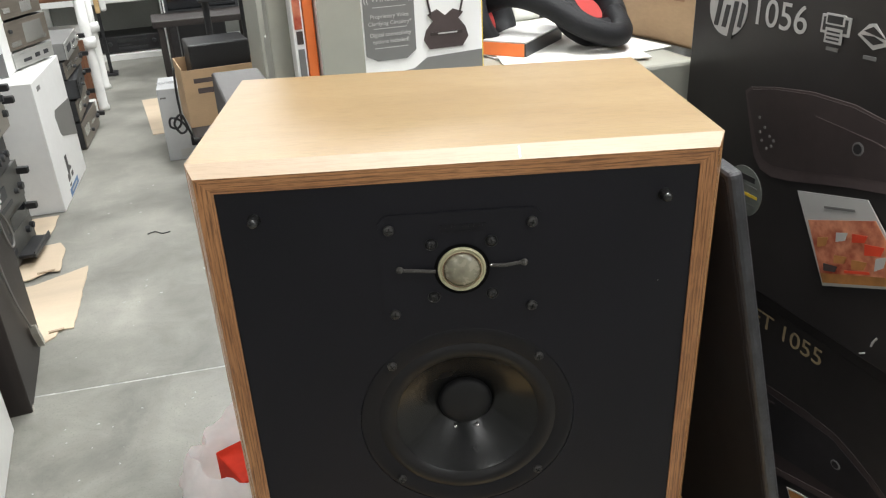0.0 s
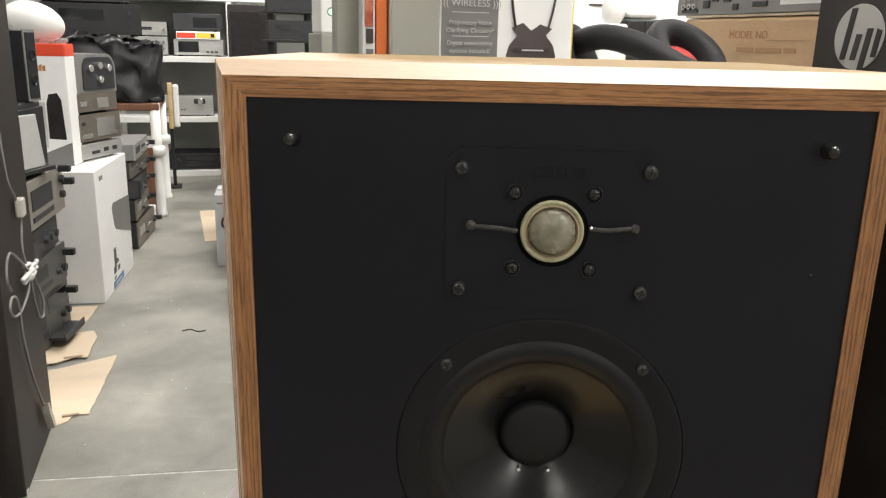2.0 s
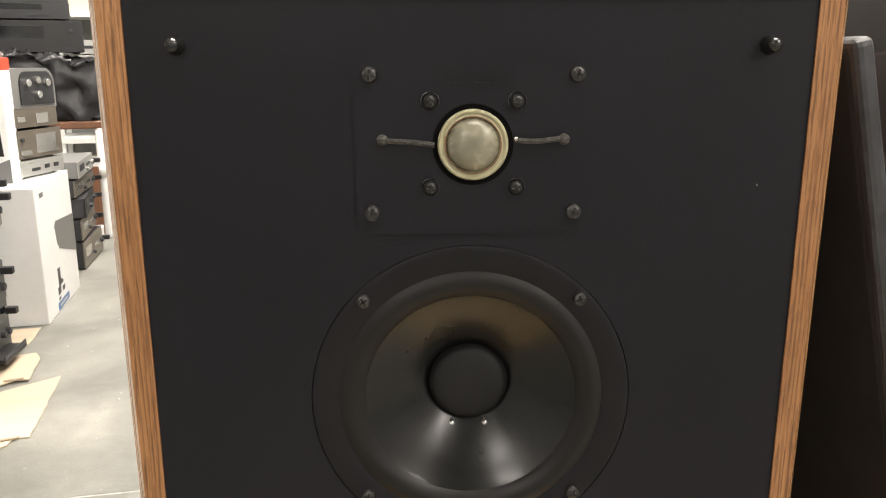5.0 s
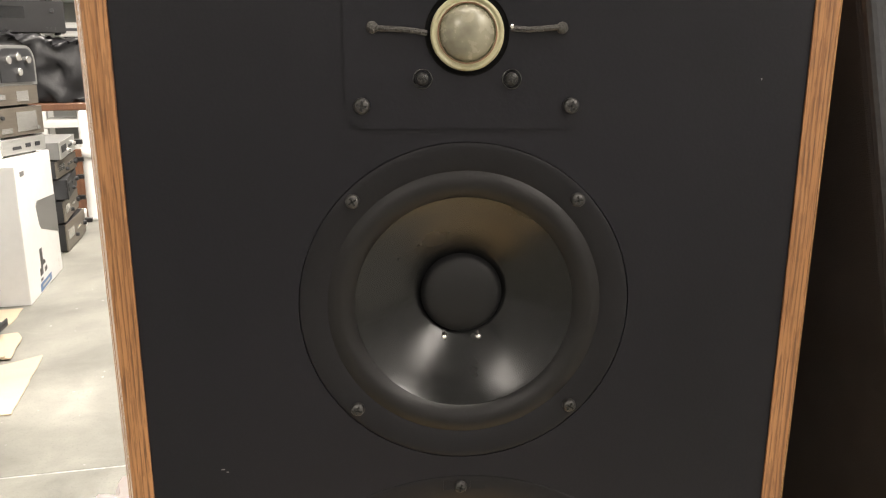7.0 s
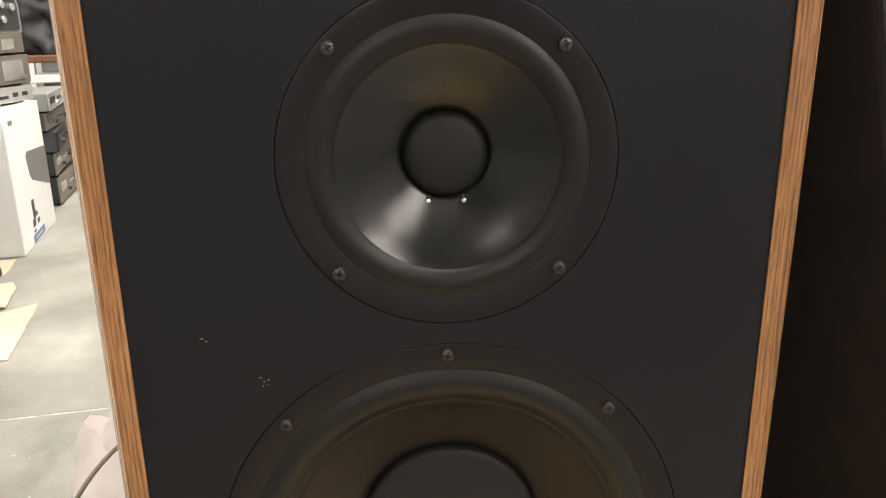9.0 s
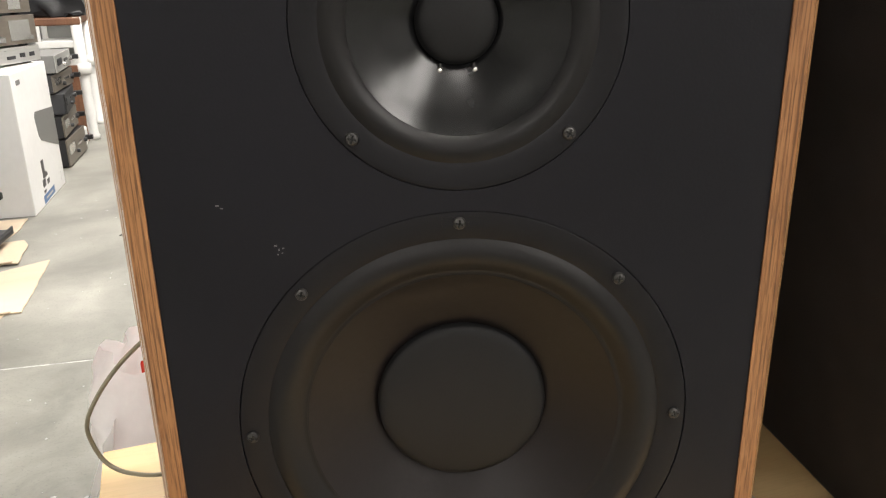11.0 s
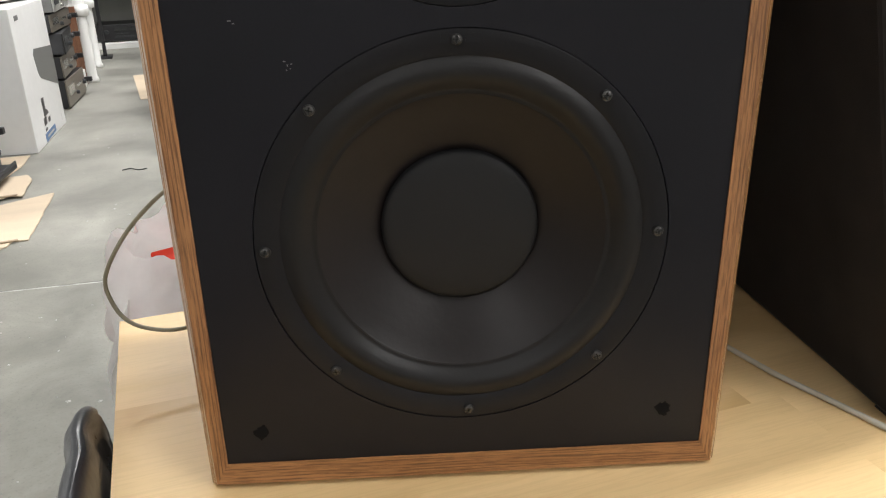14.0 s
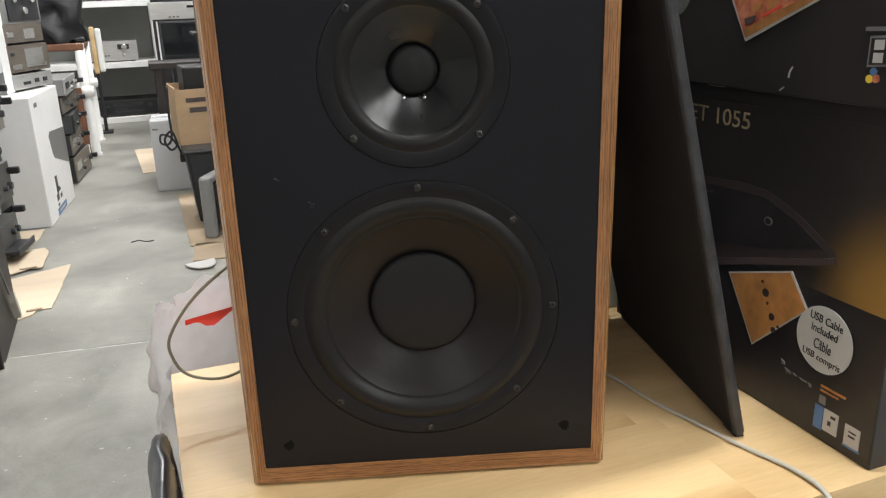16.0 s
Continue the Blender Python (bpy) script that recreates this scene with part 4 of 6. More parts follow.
    for v, z in ((0.181, 0.917), (0.172, 0.909), (0.178, 0.903), (0.164, 0.902), (0.174, 0.895), (0.158, 0.899), (0.160, 0.893), (0.166, 0.889)):
        panel_on(mp, q(circle_pts(0.0016, v, z, 8)), "print_grey", x=-0.0024, depth=0.0006, name="button_mark")
    panel_on(mp, q(circle_pts(0.0062, 0.058, 0.921, 20)), "print_grey", x=-0.0022, name="round_mark")
    panel_on(mp, q(circle_pts(0.0045, 0.058, 0.921, 18)), "print_dark", x=-0.0026, name="round_mark")
    cd = panel_on(b, q([(0.1165, 0.8615), (0.037, 0.881), (-0.026, 0.823), (0.067, 0.782)]), "print_white", x=-0.0030, name="photo_card", label="photo card with red and orange picture")
    panel_on(cd, q([(0.0970, 0.8385), (0.0245, 0.8665), (-0.0155, 0.8290), (0.0720, 0.7935)]), "print_red", x=-0.0036, name="picture")
    panel_on(cd, q([(0.0720, 0.7935), (-0.0155, 0.8290), (-0.0215, 0.8235), (0.0670, 0.7855)]), "print_orange", x=-0.0036, name="picture_foot")
    for v, z, w, h, m in ((0.082, 0.827, 0.012, 0.010, "print_orange"), (0.062, 0.840, 0.012, 0.009, "print_white"), (0.045, 0.846, 0.016, 0.008, "red"), (0.030, 0.842, 0.020, 0.010, "red"), (0.016, 0.834, 0.010, 0.012, "print_white"), (0.060, 0.818, 0.014, 0.008, "print_orange"), (0.040, 0.822, 0.016, 0.009, "print_orange"), (0.070, 0.805, 0.016, 0.007, "print_brown2")):
        panel_on(cd, q([(v, z), (v - w, z + h * 0.5), (v - w * 0.9, z - h * 0.4), (v - w * 0.1, z - h)]), m, x=-0.0042, depth=0.0006, name="picture_patch")
    panel_on(cd, q([(0.082, 0.8590), (0.048, 0.8680), (0.0465, 0.8660), (0.0805, 0.8570)]), "print_grey", x=-0.0036, name="wording_bar")
    panel_on(cd, q([(0.046, 0.8085), (0.020, 0.8190), (0.0185, 0.8170), (0.0445, 0.8065)]), "red", x=-0.0042, name="wording_bar")
    # clear round seal with wording
    sl = panel_on(b, q(circle_pts(0.0275, 0.192, 0.834, 30)), mat("clear_grey_seal", (0.16, 0.17, 0.155), 0.3, var=0.3, scale=60), name="round_seal")
    panel_on(sl, q([(0.208, 0.853), (0.176, 0.853), (0.176, 0.847), (0.208, 0.847)]), "print_dark", x=-0.0018, name="wording_bar")
    panel_on(sl, q([(0.208, 0.834), (0.170, 0.834), (0.170, 0.831), (0.208, 0.831)]), "print_yellow", x=-0.0018, name="wording_bar")
    for k in range(3):
        panel_on(sl, q([(0.206, 0.843 - 0.010 * k), (0.172, 0.843 - 0.010 * k), (0.172, 0.8415 - 0.010 * k), (0.206, 0.8415 - 0.010 * k)]), "print_grey", x=-0.0017, name="wording_bar")
    # cartridge picture, ink drops and wording near the front edge
    panel_on(b, q([(-0.080, 0.8005), (-0.130, 0.8020), (-0.130, 0.7985), (-0.080, 0.7970)]), "print_grey", name="wording_bar")
    panel_on(b, q([(-0.086, 0.793), (-0.120, 0.795), (-0.120, 0.7690), (-0.086, 0.7665)]), "print_grey", name="icon")
    panel_on(b, q([(-0.088, 0.791), (-0.118, 0.793), (-0.118, 0.7710), (-0.088, 0.7685)]), "print_dark", x=-0.0017, name="icon")
    for z in (0.786, 0.775):
        panel_on(b, q([(-0.092, z + 0.004), (-0.102, z + 0.0045), (-0.102, z - 0.004), (-0.092, z - 0.0045)]), "print_white", x=-0.0021, name="icon")
    for v, z, m in ((-0.0900, 0.7565, "print_yellow"), (-0.0970, 0.7570, "print_red"), (-0.0935, 0.7630, "print_blue")):
        panel_on(b, q(circle_pts(0.0036, v, z, 14)), m, name="ink_drop")
    # pale scuffs where the board shows
    part("torn_edge", tube([(-0.0005, 0.0045, 0.750 - SEAM), (-0.0010, 0.0030, 0.7555 - SEAM), (-0.0005, 0.0005, 0.7605 - SEAM)], 0.0010, 6), "print_white", b)
    part("torn_edge", tube([(-0.0005, 0.0145, 0.7365 - SEAM), (-0.0010, 0.0120, 0.7380 - SEAM), (-0.0005, 0.0095, 0.7400 - SEAM)], 0.0008, 6), "print_white", b)
    part("torn_edge", tube([(-0.0005, 0.205, 0.792 - SEAM), (-0.0012, 0.203, 0.786 - SEAM), (-0.0005, 0.206, 0.780 - SEAM)], 0.0016, 6), "print_white", b)


lower_print(lower)
upper_print(upper)


def cord_thing(name, label, pts, r, material):
    c = part(name, tube([Vector(p) for p in pts], r, 10), material, smooth=True)
    return tagged(c, label, "cable")


cord_thing("speaker_cable", "olive-grey cable looping out from behind the loudspeaker", [(-0.12, 0.262, HT + 0.075), (-0.16, 0.248, HT + 0.045), (-0.195, 0.205, HT + 0.038), (-0.229, 0.172, HT + 0.036), (-0.259, 0.168, HT + 0.040), (-0.277, 0.170, HT + 0.050), (-0.286, 0.172, HT + 0.068), (-0.287, 0.172, HT + 0.083), (-0.281, 0.172, HT + 0.098), (-0.268, 0.172, HT + 0.118), (-0.251, 0.173, HT + 0.138), (-0.228, 0.176, HT + 0.158), (-0.205, 0.20, HT + 0.170), (-0.17, 0.25, HT + 0.178), (-0.11, 0.262, HT + 0.170)], 0.0018, "cable")
cord_thing("power_cable", "grey-white cable lying across the platform boards", [(0.10, 0.275, HT + 0.0026), (0.18, 0.248, HT + 0.0026), (0.222, 0.196, HT + 0.0026), (0.242, 0.160, HT + 0.0026), (0.266, 0.108, HT + 0.0026), (0.290, 0.068, HT + 0.0026), (0.322, 0.014, HT + 0.0026), (0.352, -0.030, HT + 0.0030), (0.365, -0.068, HT + 0.0020), (0.370, -0.090, HT - 0.02), (0.374, -0.100, HT - 0.10), (0.38, -0.11, HT - 0.25), (0.42, -0.13, 0.004), (0.5, -0.2, 0.004)], 0.0024, "cable_w")


def plastic_bag():
    """A milky shopping bag slumped on a carton behind the platform, its mouth open over a red box."""
    cz = 0.272
    b = thing("shopping_bag", "milky plastic bag holding a red box, slumped behind the platform", "plastic bag", at(-0.150, 0.540, cz))
    bm = bmesh.new()
    seg, rows = 48, 14
    rings = []
    for i in range(rows):
        h = i / (rows - 1)
        ring = []
        for k in range(seg):
            a = 2 * math.pi * k / seg
            r = 0.138 * (1 + 0.10 * math.sin(3.1 * h)) * (1 - 0.20 * h ** 2.4)
            wob = 0.008 * math.sin(5 * a + 4 * h) + 0.006 * math.sin(9 * a - 7 * h) + 0.018 * noise.noise((2.2 * math.cos(a), 2.2 * math.sin(a), 3 * h))
            top = 0.136 + 0.006 * max(0, math.sin(a + 0.15)) ** 1.3 + 0.009 * math.sin(4 * a + 1) + 0.004 * math.sin(11 * a)
            ring.append(bm.verts.new(((r + wob) * math.cos(a) * (0.95 if math.cos(a) > 0 else 0.84), (r + wob) * math.sin(a) * 0.72, 0.002 + top * h ** 1.1)))
        rings.append(ring)
    for a, c in zip(rings, rings[1:]):
        for k in range(seg):
            bm.faces.new((a[k], a[(k + 1) % seg], c[(k + 1) % seg], c[k]))
    bm.faces.new(rings[0][::-1])
    part("bag_body", bm, "bag", b, smooth=True)
    # film that hangs down beside the platform
    bm = bmesh.new()
    g = []
    for i in range(16):
        s = i / 15
        row = []
        for k in range(12):
            w = k / 11
            x = -0.088 - 0.018 * min(1, s * 3) - 0.010 * math.sin(7 * w + 3 * s) - 0.004 * math.sin(15 * w)
            z = 0.088 - 0.03 * s - s * (0.17 - 0.12 * abs(w - 0.3))
            row.append(bm.verts.new((x, -0.150 + 0.17 * w + 0.015 * math.sin(5 * s), z)))
        g.append(row)
    for a, c in zip(g, g[1:]):
        for k in range(11):
            bm.faces.new((a[k], a[k + 1], c[k + 1], c[k]))
    part("hanging_film", bm, "bag", b, smooth=True)
    rb = part("red_box", box(-0.062, 0.09, -0.030, 0.062, 0.004, 0.098, 0.003), mat("red_carton_card", (0.66, 0.035, 0.012), 0.7, var=0.15, bump=0.03, spec=0.2), None)
    rb.matrix_world = at(-0.135, 0.548, cz, 20)
    tagged(rb, "plain red cardboard box inside the plastic bag", "box")
    uc = carton("storage_carton", "brown carton on the floor carrying a plastic bag", at(-0.11, 0.42, 0), 0.21, 0.36, cz - 0.001, "carton")


# black rounded bag lying along the platform's edge
bm = bmesh.new()
bmesh.ops.create_uvsphere(bm, u_segments=48, v_segments=28, radius=1)
for v in bm.verts:
    x, y, z = v.co
    sx = math.copysign(abs(x) ** 0.7, x)
    sy = math.copysign(abs(y) ** 0.4, y)
    sz = math.copysign(abs(z) ** 0.4, z)
    v.co = (0.0150 * sx + 0.0016 * math.sin(16 * y) + 0.001 * math.sin(31 * y + 4 * z), 0.21 * sy, 0.2095 + 0.2095 * sz)
holdall = part("holdall", bm, "vinyl", smooth=True)
holdall.matrix_world = at(-0.2600, 0.015, 0.0, 0, 0, 0)
tagged(holdall, "glossy black vinyl bag standing against the platform edge", "bag")


# ---- boxes and headphones behind the loudspeaker ----
def carton(name, label, m, w, d, h, material="carton", category="carton", tape=True, group=""):
    """A closed carton, its front at y = 0, centred on x."""
    c = thing(name, label, category, m, group)
    part("body", box(-w / 2, w / 2, 0, d, 0, h, min(0.004, h / 10), 2), material, c)
    part("flap_seam", box(-w / 2 + 0.004, w / 2 - 0.004, d / 2 - 0.0012, d / 2 + 0.0012, h - 0.001, h + 0.0008), "edge_black", c)
    if tape:
        part("tape", box(-w / 2 - 0.0006, w / 2 + 0.0006, d / 2 - 0.024, d / 2 + 0.024, h - 0.03, h + 0.001), "clear", c)
    return c


plastic_bag()
TOP = 0.945
rear = part("rear_bench", box(-0.045, 1.08, 0.372, 1.26, 0, HT - 0.001, 0.004), "walnut")
rear.matrix_world = A
tagged(rear, "dark wooden bench standing behind the display platform", "bench")
carton("storage_carton", "grey carton with pale top standing behind the loudspeaker", at(0.185, 0.318, HT), 0.43, 0.456, TOP - HT, "print_taupe", tape=False)
carton("storage_carton", "white carton standing behind the printer cartons", at(0.66, 0.374, HT), 0.48, 0.40, TOP - HT, "carton_w")

# paper sheets and a thin book under the headphones
for u, v, w, d, rz, z in ((0.290, 0.500, 0.20, 0.26, 9, TOP + 0.001), (0.295, 0.470, 0.17, 0.22, -14, TOP + 0.003)):
    s = part("paper_sheet", box(-w / 2, w / 2, -d / 2, d / 2, 0, 0.0012), mat("paper", (0.72, 0.70, 0.66), 0.7, var=0.05), None)
    s.matrix_world = at(u, v, z, rz)
    tagged(s, "loose pale paper sheet lying on the carton", "paper", "papers on the carton")
bk = thing("booklet", "thin booklet with dark spine and orange edge under the headphones", "book", at(0.226, 0.416, TOP + 0.0045, 40.3))
part("pages", box(0.002, 0.110, 0.002, 0.055, 0.0, 0.015, 0.001), "carton_pale", bk)
part("cover", box(0.0, 0.1115, 0.0, 0.057, 0.0152, 0.0170, 0.0006), "print_white", bk)
part("spine", box(0.0, 0.1115, -0.0008, 0.0014, 0.0, 0.0150), "char", bk)
part("orange_edge", box(-0.0010, 0.0014, 0.0016, 0.056, 0.0, 0.0150), "orange", bk)


def headphones():
    """Lying headphones: one cup tipped up to show its red lining, band sweeping across, other cup behind."""
    h = thing("headphones", "black over-ear headphones with red inner pads lying on papers", "headphones", A)
    band = [(0.214, 0.515, 1.000), (0.235, 0.475, 1.012), (0.262, 0.440, 1.004), (0.290, 0.408, 0.984), (0.314, 0.392, 0.972), (0.336, 0.392, 0.968), (0.350, 0.410, 0.972), (0.355, 0.438, 0.984)]
    part("headband", tube(band, 0.014, 14), "foam", h, smooth=True)
    for (u, v, z), (rx, ry, rz) in (((0.328, 0.458, 0.986), (40, 0, 12)), ((0.215, 0.515, 0.978), (12, 66, -30))):
        m = pose(u, v, z, rx, ry, rz) @ Matrix.Diagonal((1.0, 1.12, 1, 1))
        cup = part("ear_cup", lathe([(0, -0.024), (0.026, -0.023), (0.040, -0.014), (0.045, -0.002), (0.044, 0.002)], 44, m), "foam", h, smooth=True)
        part("ear_pad", lathe([(0.044, 0.002), (0.048, 0.008), (0.047, 0.018), (0.041, 0.024), (0.032, 0.024), (0.025, 0.019), (0.021, 0.008), (0.020, 0.004)], 44, m), "foam", cup, smooth=True)
        part("inner_cloth", lathe([(0, 0.005), (0.021, 0.005)], 36, m), "lining", cup, "red cloth lining")


headphones()


def wireless_carton():
    """The upright white and grey carton of a listening device."""
    c = thing("device_carton", "upright grey and white carton with device picture and wording", "carton", at(-0.024, 0.378, TOP))
    W, H, D = 0.180, 0.235, 0.10
    part("body", box(0, W, 0, D, 0, H, 0.002), "carton_w", c)

    def pr(pts, m, y=-0.0010, name="print"):
        return part(name, prism(pts, 0.0010, "xz", y), m, c)

    pr([(0.001, 0.001), (0.046, 0.001), (0.046, H - 0.002), (0.001, H - 0.002)], "print_taupe")
    pr([(0.047, 0.001), (W - 0.001, 0.001), (W - 0.001, 0.030), (0.115, 0.028), (0.100, 0.018), (0.047, 0.012)], "print_grey")
    pr([(0.048, 0.036), (0.060, 0.030), (0.092, 0.030), (0.103, 0.038), (0.103, 0.150), (0.048, 0.150)], "print_grey")
    for z, txt, sz in ((0.0930, "((( WIRELESS )))", 0.0088), (0.0755, "Proprietary Voice", 0.0058), (0.0685, "Clarifying Circuitry*", 0.0058), (0.057, "Digital connectivity", 0.0058), (0.050, "options included!", 0.0058)):
        lettering(txt, sz, "print_white", c, Matrix.Translation((0.0757, -0.0013, z)) @ FACE)
    for z in (0.0845, 0.063, 0.043):
        pr([(0.058, z), (0.094, z), (0.094, z + 0.0007), (0.058, z + 0.0007)], "print_white", -0.0012)
    # the pictured receiver and its loop
    dev = [(0.112, 0.046), (0.118, 0.036), (0.156, 0.036), (0.163, 0.046), (0.160, 0.056), (0.152, 0.066), (0.158, 0.072), (0.146, 0.076), (0.137, 0.070), (0.128, 0.077), (0.117, 0.072), (0.123, 0.065), (0.115, 0.056)]
    pr(dev, "print_brown2", -0.0013)
    pr([(0.119, 0.0500), (0.156, 0.0500), (0.156, 0.0535), (0.119, 0.0535)], "print_brown", -0.0017)
    pr([(0.128, 0.0510), (0.150, 0.0510), (0.150, 0.0525), (0.128, 0.0525)], "print_white", -0.0020, "wording_bar")
    loop = [(0.121, -0.0012, 0.072), (0.116, -0.0012, 0.10), (0.114, -0.0012, 0.14), (0.122, -0.0012, 0.18), (0.138, -0.0012, 0.196), (0.154, -0.0012, 0.18), (0.162, -0.0012, 0.14), (0.160, -0.0012, 0.10), (0.154, -0.0012, 0.072)]
    part("print", tube(loop, 0.0011, 6), "print_brown", c)
    part("yellow_edge", box(W - 0.0002, W + 0.0008, 0.001, 0.006, 0.002, H - 0.002), "print_yellow", c)


wireless_carton()
sp = thing("boxed_kit", "slim upright orange carton with striped printed spine", "carton", at(-0.048, 0.385, TOP))
part("body", box(0.012, 0.0225, 0, 0.10, 0, 0.21, 0.001), "orange", sp)
part("spine", box(0.0, 0.0115, 0.002, 0.10, 0, 0.205, 0.001), "carton_w", sp)
for k, (z0, z1, m) in enumerate(((0.07, 0.12, "print_red"), (0.055, 0.068, "print_brown"), (0.0, 0.02, "print_dark"), (0.022, 0.05, "print_grey"), (0.125, 0.19, "print_red"))):
    part("print", box(0.002 + 0.001 * (k % 2), 0.0095, 0.0005, 0.0022, z0, z1), m, sp)
gc = thing("storage_carton", "narrow grey-green upright carton", "carton", at(-0.084, 0.41, TOP - 0.03))
part("body", box(0.015, 0.038, 0, 0.03, 0, 0.25, 0.002), "print_taupe", gc)
part("base_block", box(0.006, 0.040, -0.01, -0.0005, 0.0, 0.045, 0.003), "carton_pale", gc, "beige padding block")
# the plinth that carries it
pl = part("plinth", box(-0.117, -0.052, 0.39, 0.70, 0, TOP - 0.03, 0.003), "walnut")
pl.matrix_world = A
tagged(pl, "dark brown wooden block standing behind the platform", "block")

cb = carton("storage_carton", "brown carton with faint red stencilled wording", at(0.4095, 0.460, TOP, -84), 0.222, 0.24, 0.0925, "carton", tape=False)
part("lid_edge", box(-0.111, 0.111, 0.001, 0.239, 0.0935, 0.0965, 0.0008), "carton_pale", cb, "pale edge of the lid board")
lettering("MODEL NO", 0.0118, mat("faded_red_ink", (0.36, 0.16, 0.08), 0.7), cb, Matrix.Translation((0.005, -0.0004, 0.0728)) @ FACE)
part("wording_bar", box(0.034, 0.096, -0.0008, 0.001, 0.0668, 0.0674), mat("faded_brown_ink", (0.30, 0.17, 0.09), 0.7), cb)
for x0, x1 in ((-0.0106, 0.016), (0.020, 0.058), (0.062, 0.079)):
    part("wording_bar", box(x0, x1, -0.0008, 0.001, 0.0537, 0.0592), mat("faded_brown_ink", (0.36, 0.21, 0.11), 0.7), cb)


def knob(parent, x, z, r, depth, material, y=0.0):
    part("knob", lathe([(0, depth), (r * 0.85, depth), (r * 0.95, depth * 0.9), (r, 0)], 20, Matrix.Translation((x, y, z)) @ FRONT), material, parent)


def electronics(name, label, category, m, w, d, h, case="black", face="silver", knobs=(), buttons=(), display=None, feet=True, group="", lip=0.0):
    """A hi-fi box facing -y, centred on x: case, face, feet, display, knobs (x, z, r) and buttons (x, z, w, h)."""
    e = thing(name, label, category, m, group)
    f0 = 0.008 if feet else 0.0
    part("case", box(-w / 2 + 0.002, w / 2 - 0.002, 0.006, d, f0, h, 0.003), case, e)
    fc = part("face_panel", box(-w / 2, w / 2, 0, 0.0058, f0 - lip, h + lip, 0.0018), face, e)
    if feet:
        for x in (-w / 2 + 0.04, w / 2 - 0.04):
            for y in (0.04, d - 0.04):
                part("foot", lathe([(0, 0.0085), (0.016, 0.0085), (0.018, 0.0), (0, 0.0)], 16, Matrix.Translation((x, y, 0))), "black", e)
    if display:
        x, z, dw, dh = display
        part("display", box(x - dw / 2, x + dw / 2, -0.0012, 0.003, z - dh / 2, z + dh / 2, 0.0006), "glass", e)
    for x, z, r in knobs:
        knob(e, x, z, r, 0.014 if r > 0.008 else 0.009, "steel" if face in ("silver", "white") else "char")
    for x, z, bw, bh in buttons:
        part("button", box(x - bw / 2, x + bw / 2, -0.003, 0.003, z - bh / 2, z + bh / 2, 0.0008), "steel" if face == "champagne" else "char", e)
    return e


rv = electronics("receiver", "slim grey receiver turned round, connector panel showing, on a carton", "receiver", at(0.410, 0.453, TOP + 0.0968, -84), 0.27, 0.20, 0.029, "char", "grey", feet=False)
for x in (-0.118, -0.108, -0.098):
    for z in (0.010, 0.020):
        part("phono_socket", lathe([(0.0018, 0.004), (0.0034, 0.004), (0.0038, 0.0)], 14, Matrix.Translation((x, 0.0, z)) @ FRONT), "steel", rv)
for x, z, w, h in ((-0.078, 0.012, 0.011, 0.009), (-0.062, 0.020, 0.010, 0.011), (-0.042, 0.017, 0.012, 0.007), (-0.027, 0.008, 0.009, 0.007), (-0.004, 0.021, 0.010, 0.011), (0.012, 0.010, 0.022, 0.006), (-0.108, 0.0045, 0.030, 0.004)):
    part("connector", box(x - w / 2, x + w / 2, -0.0022, 0.002, z - h / 2, z + h / 2, 0.0006), "char", rv)
part("rating_label", box(0.042, 0.098, -0.0008, 0.001, 0.008, 0.020), "carton_w", rv)
for x0, x1 in ((0.047, 0.066), (0.072, 0.092)):
    part("wording_bar", box(x0, x1, -0.0014, 0.0, 0.0125, 0.0155), "print_grey", rv)
# white cartons behind
for u, v, w, d, h, rz, lab in ((0.365, 0.800, 0.34, 0.24, 0.80, 2, "tall white carton with a thin orange printed corner"), (0.745, 1.0, 0.38, 0.22, 0.74, -2, "large white carton at the back of the bench")):
    wc = carton("storage_carton", lab, at(u, v, HT, rz), w, d, h, "carton_w", group="white cartons")
    if u < 0.5:
        part("print", box(0.008, 0.049, -0.001, 0.002, 0.676, 0.679), "print_brown2", wc)
        part("print", box(0.046, 0.049, -0.001, 0.002, 0.6795, 0.74), "orange", wc)


def desk_set():
    """A white handset in its black cradle, with a loop of cord."""
    h = thing("desk_handset", "white rounded handset standing in a black cradle", "handset", at(0.366, 0.660, TOP, 4))
    part("cradle", box(0.001, 0.054, -0.002, 0.04, 0, 0.094, 0.004, 3), "char", h)
    part("cradle_rib", box(0.026, 0.030, -0.004, 0.002, 0.02, 0.092, 0.0015), "char", h)
    part("rest", box(0.003, 0.052, 0.004, 0.038, 0.0945, 0.106, 0.005, 3), "white", h)
    part("body", box(-0.046, 0.0005, -0.004, 0.04, 0.0, 0.087, 0.005, 3), "white", h)
    bm = bmesh.new()
    bmesh.ops.create_uvsphere(bm, u_segments=24, v_segments=16, radius=1, matrix=Matrix.LocRotScale((-0.016, 0.012, 0.106), Euler((0, 0.12, 0)), (0.0165, 0.0165, 0.0235)))
    part("receiver_cup", bm, "white", h, smooth=True)
    part("cord", tube([(0.002, -0.010, 0.050), (0.012, -0.016, 0.062), (0.030, -0.018, 0.066), (0.048, -0.016, 0.056), (0.054, -0.012, 0.036)], 0.0022, 8), "foam", h, smooth=True)


desk_set()


# ---- left side of the aisle, from near to far ----
wp = part("white_cabinet", box(-0.55, 0.0, -0.55, 0.0, 0, 1.05, 0.006), "white")
wp.matrix_world = at(-0.668, 1.335, 0, 2)
tagged(wp, "plain white enamel cabinet standing on the floor", "cabinet")

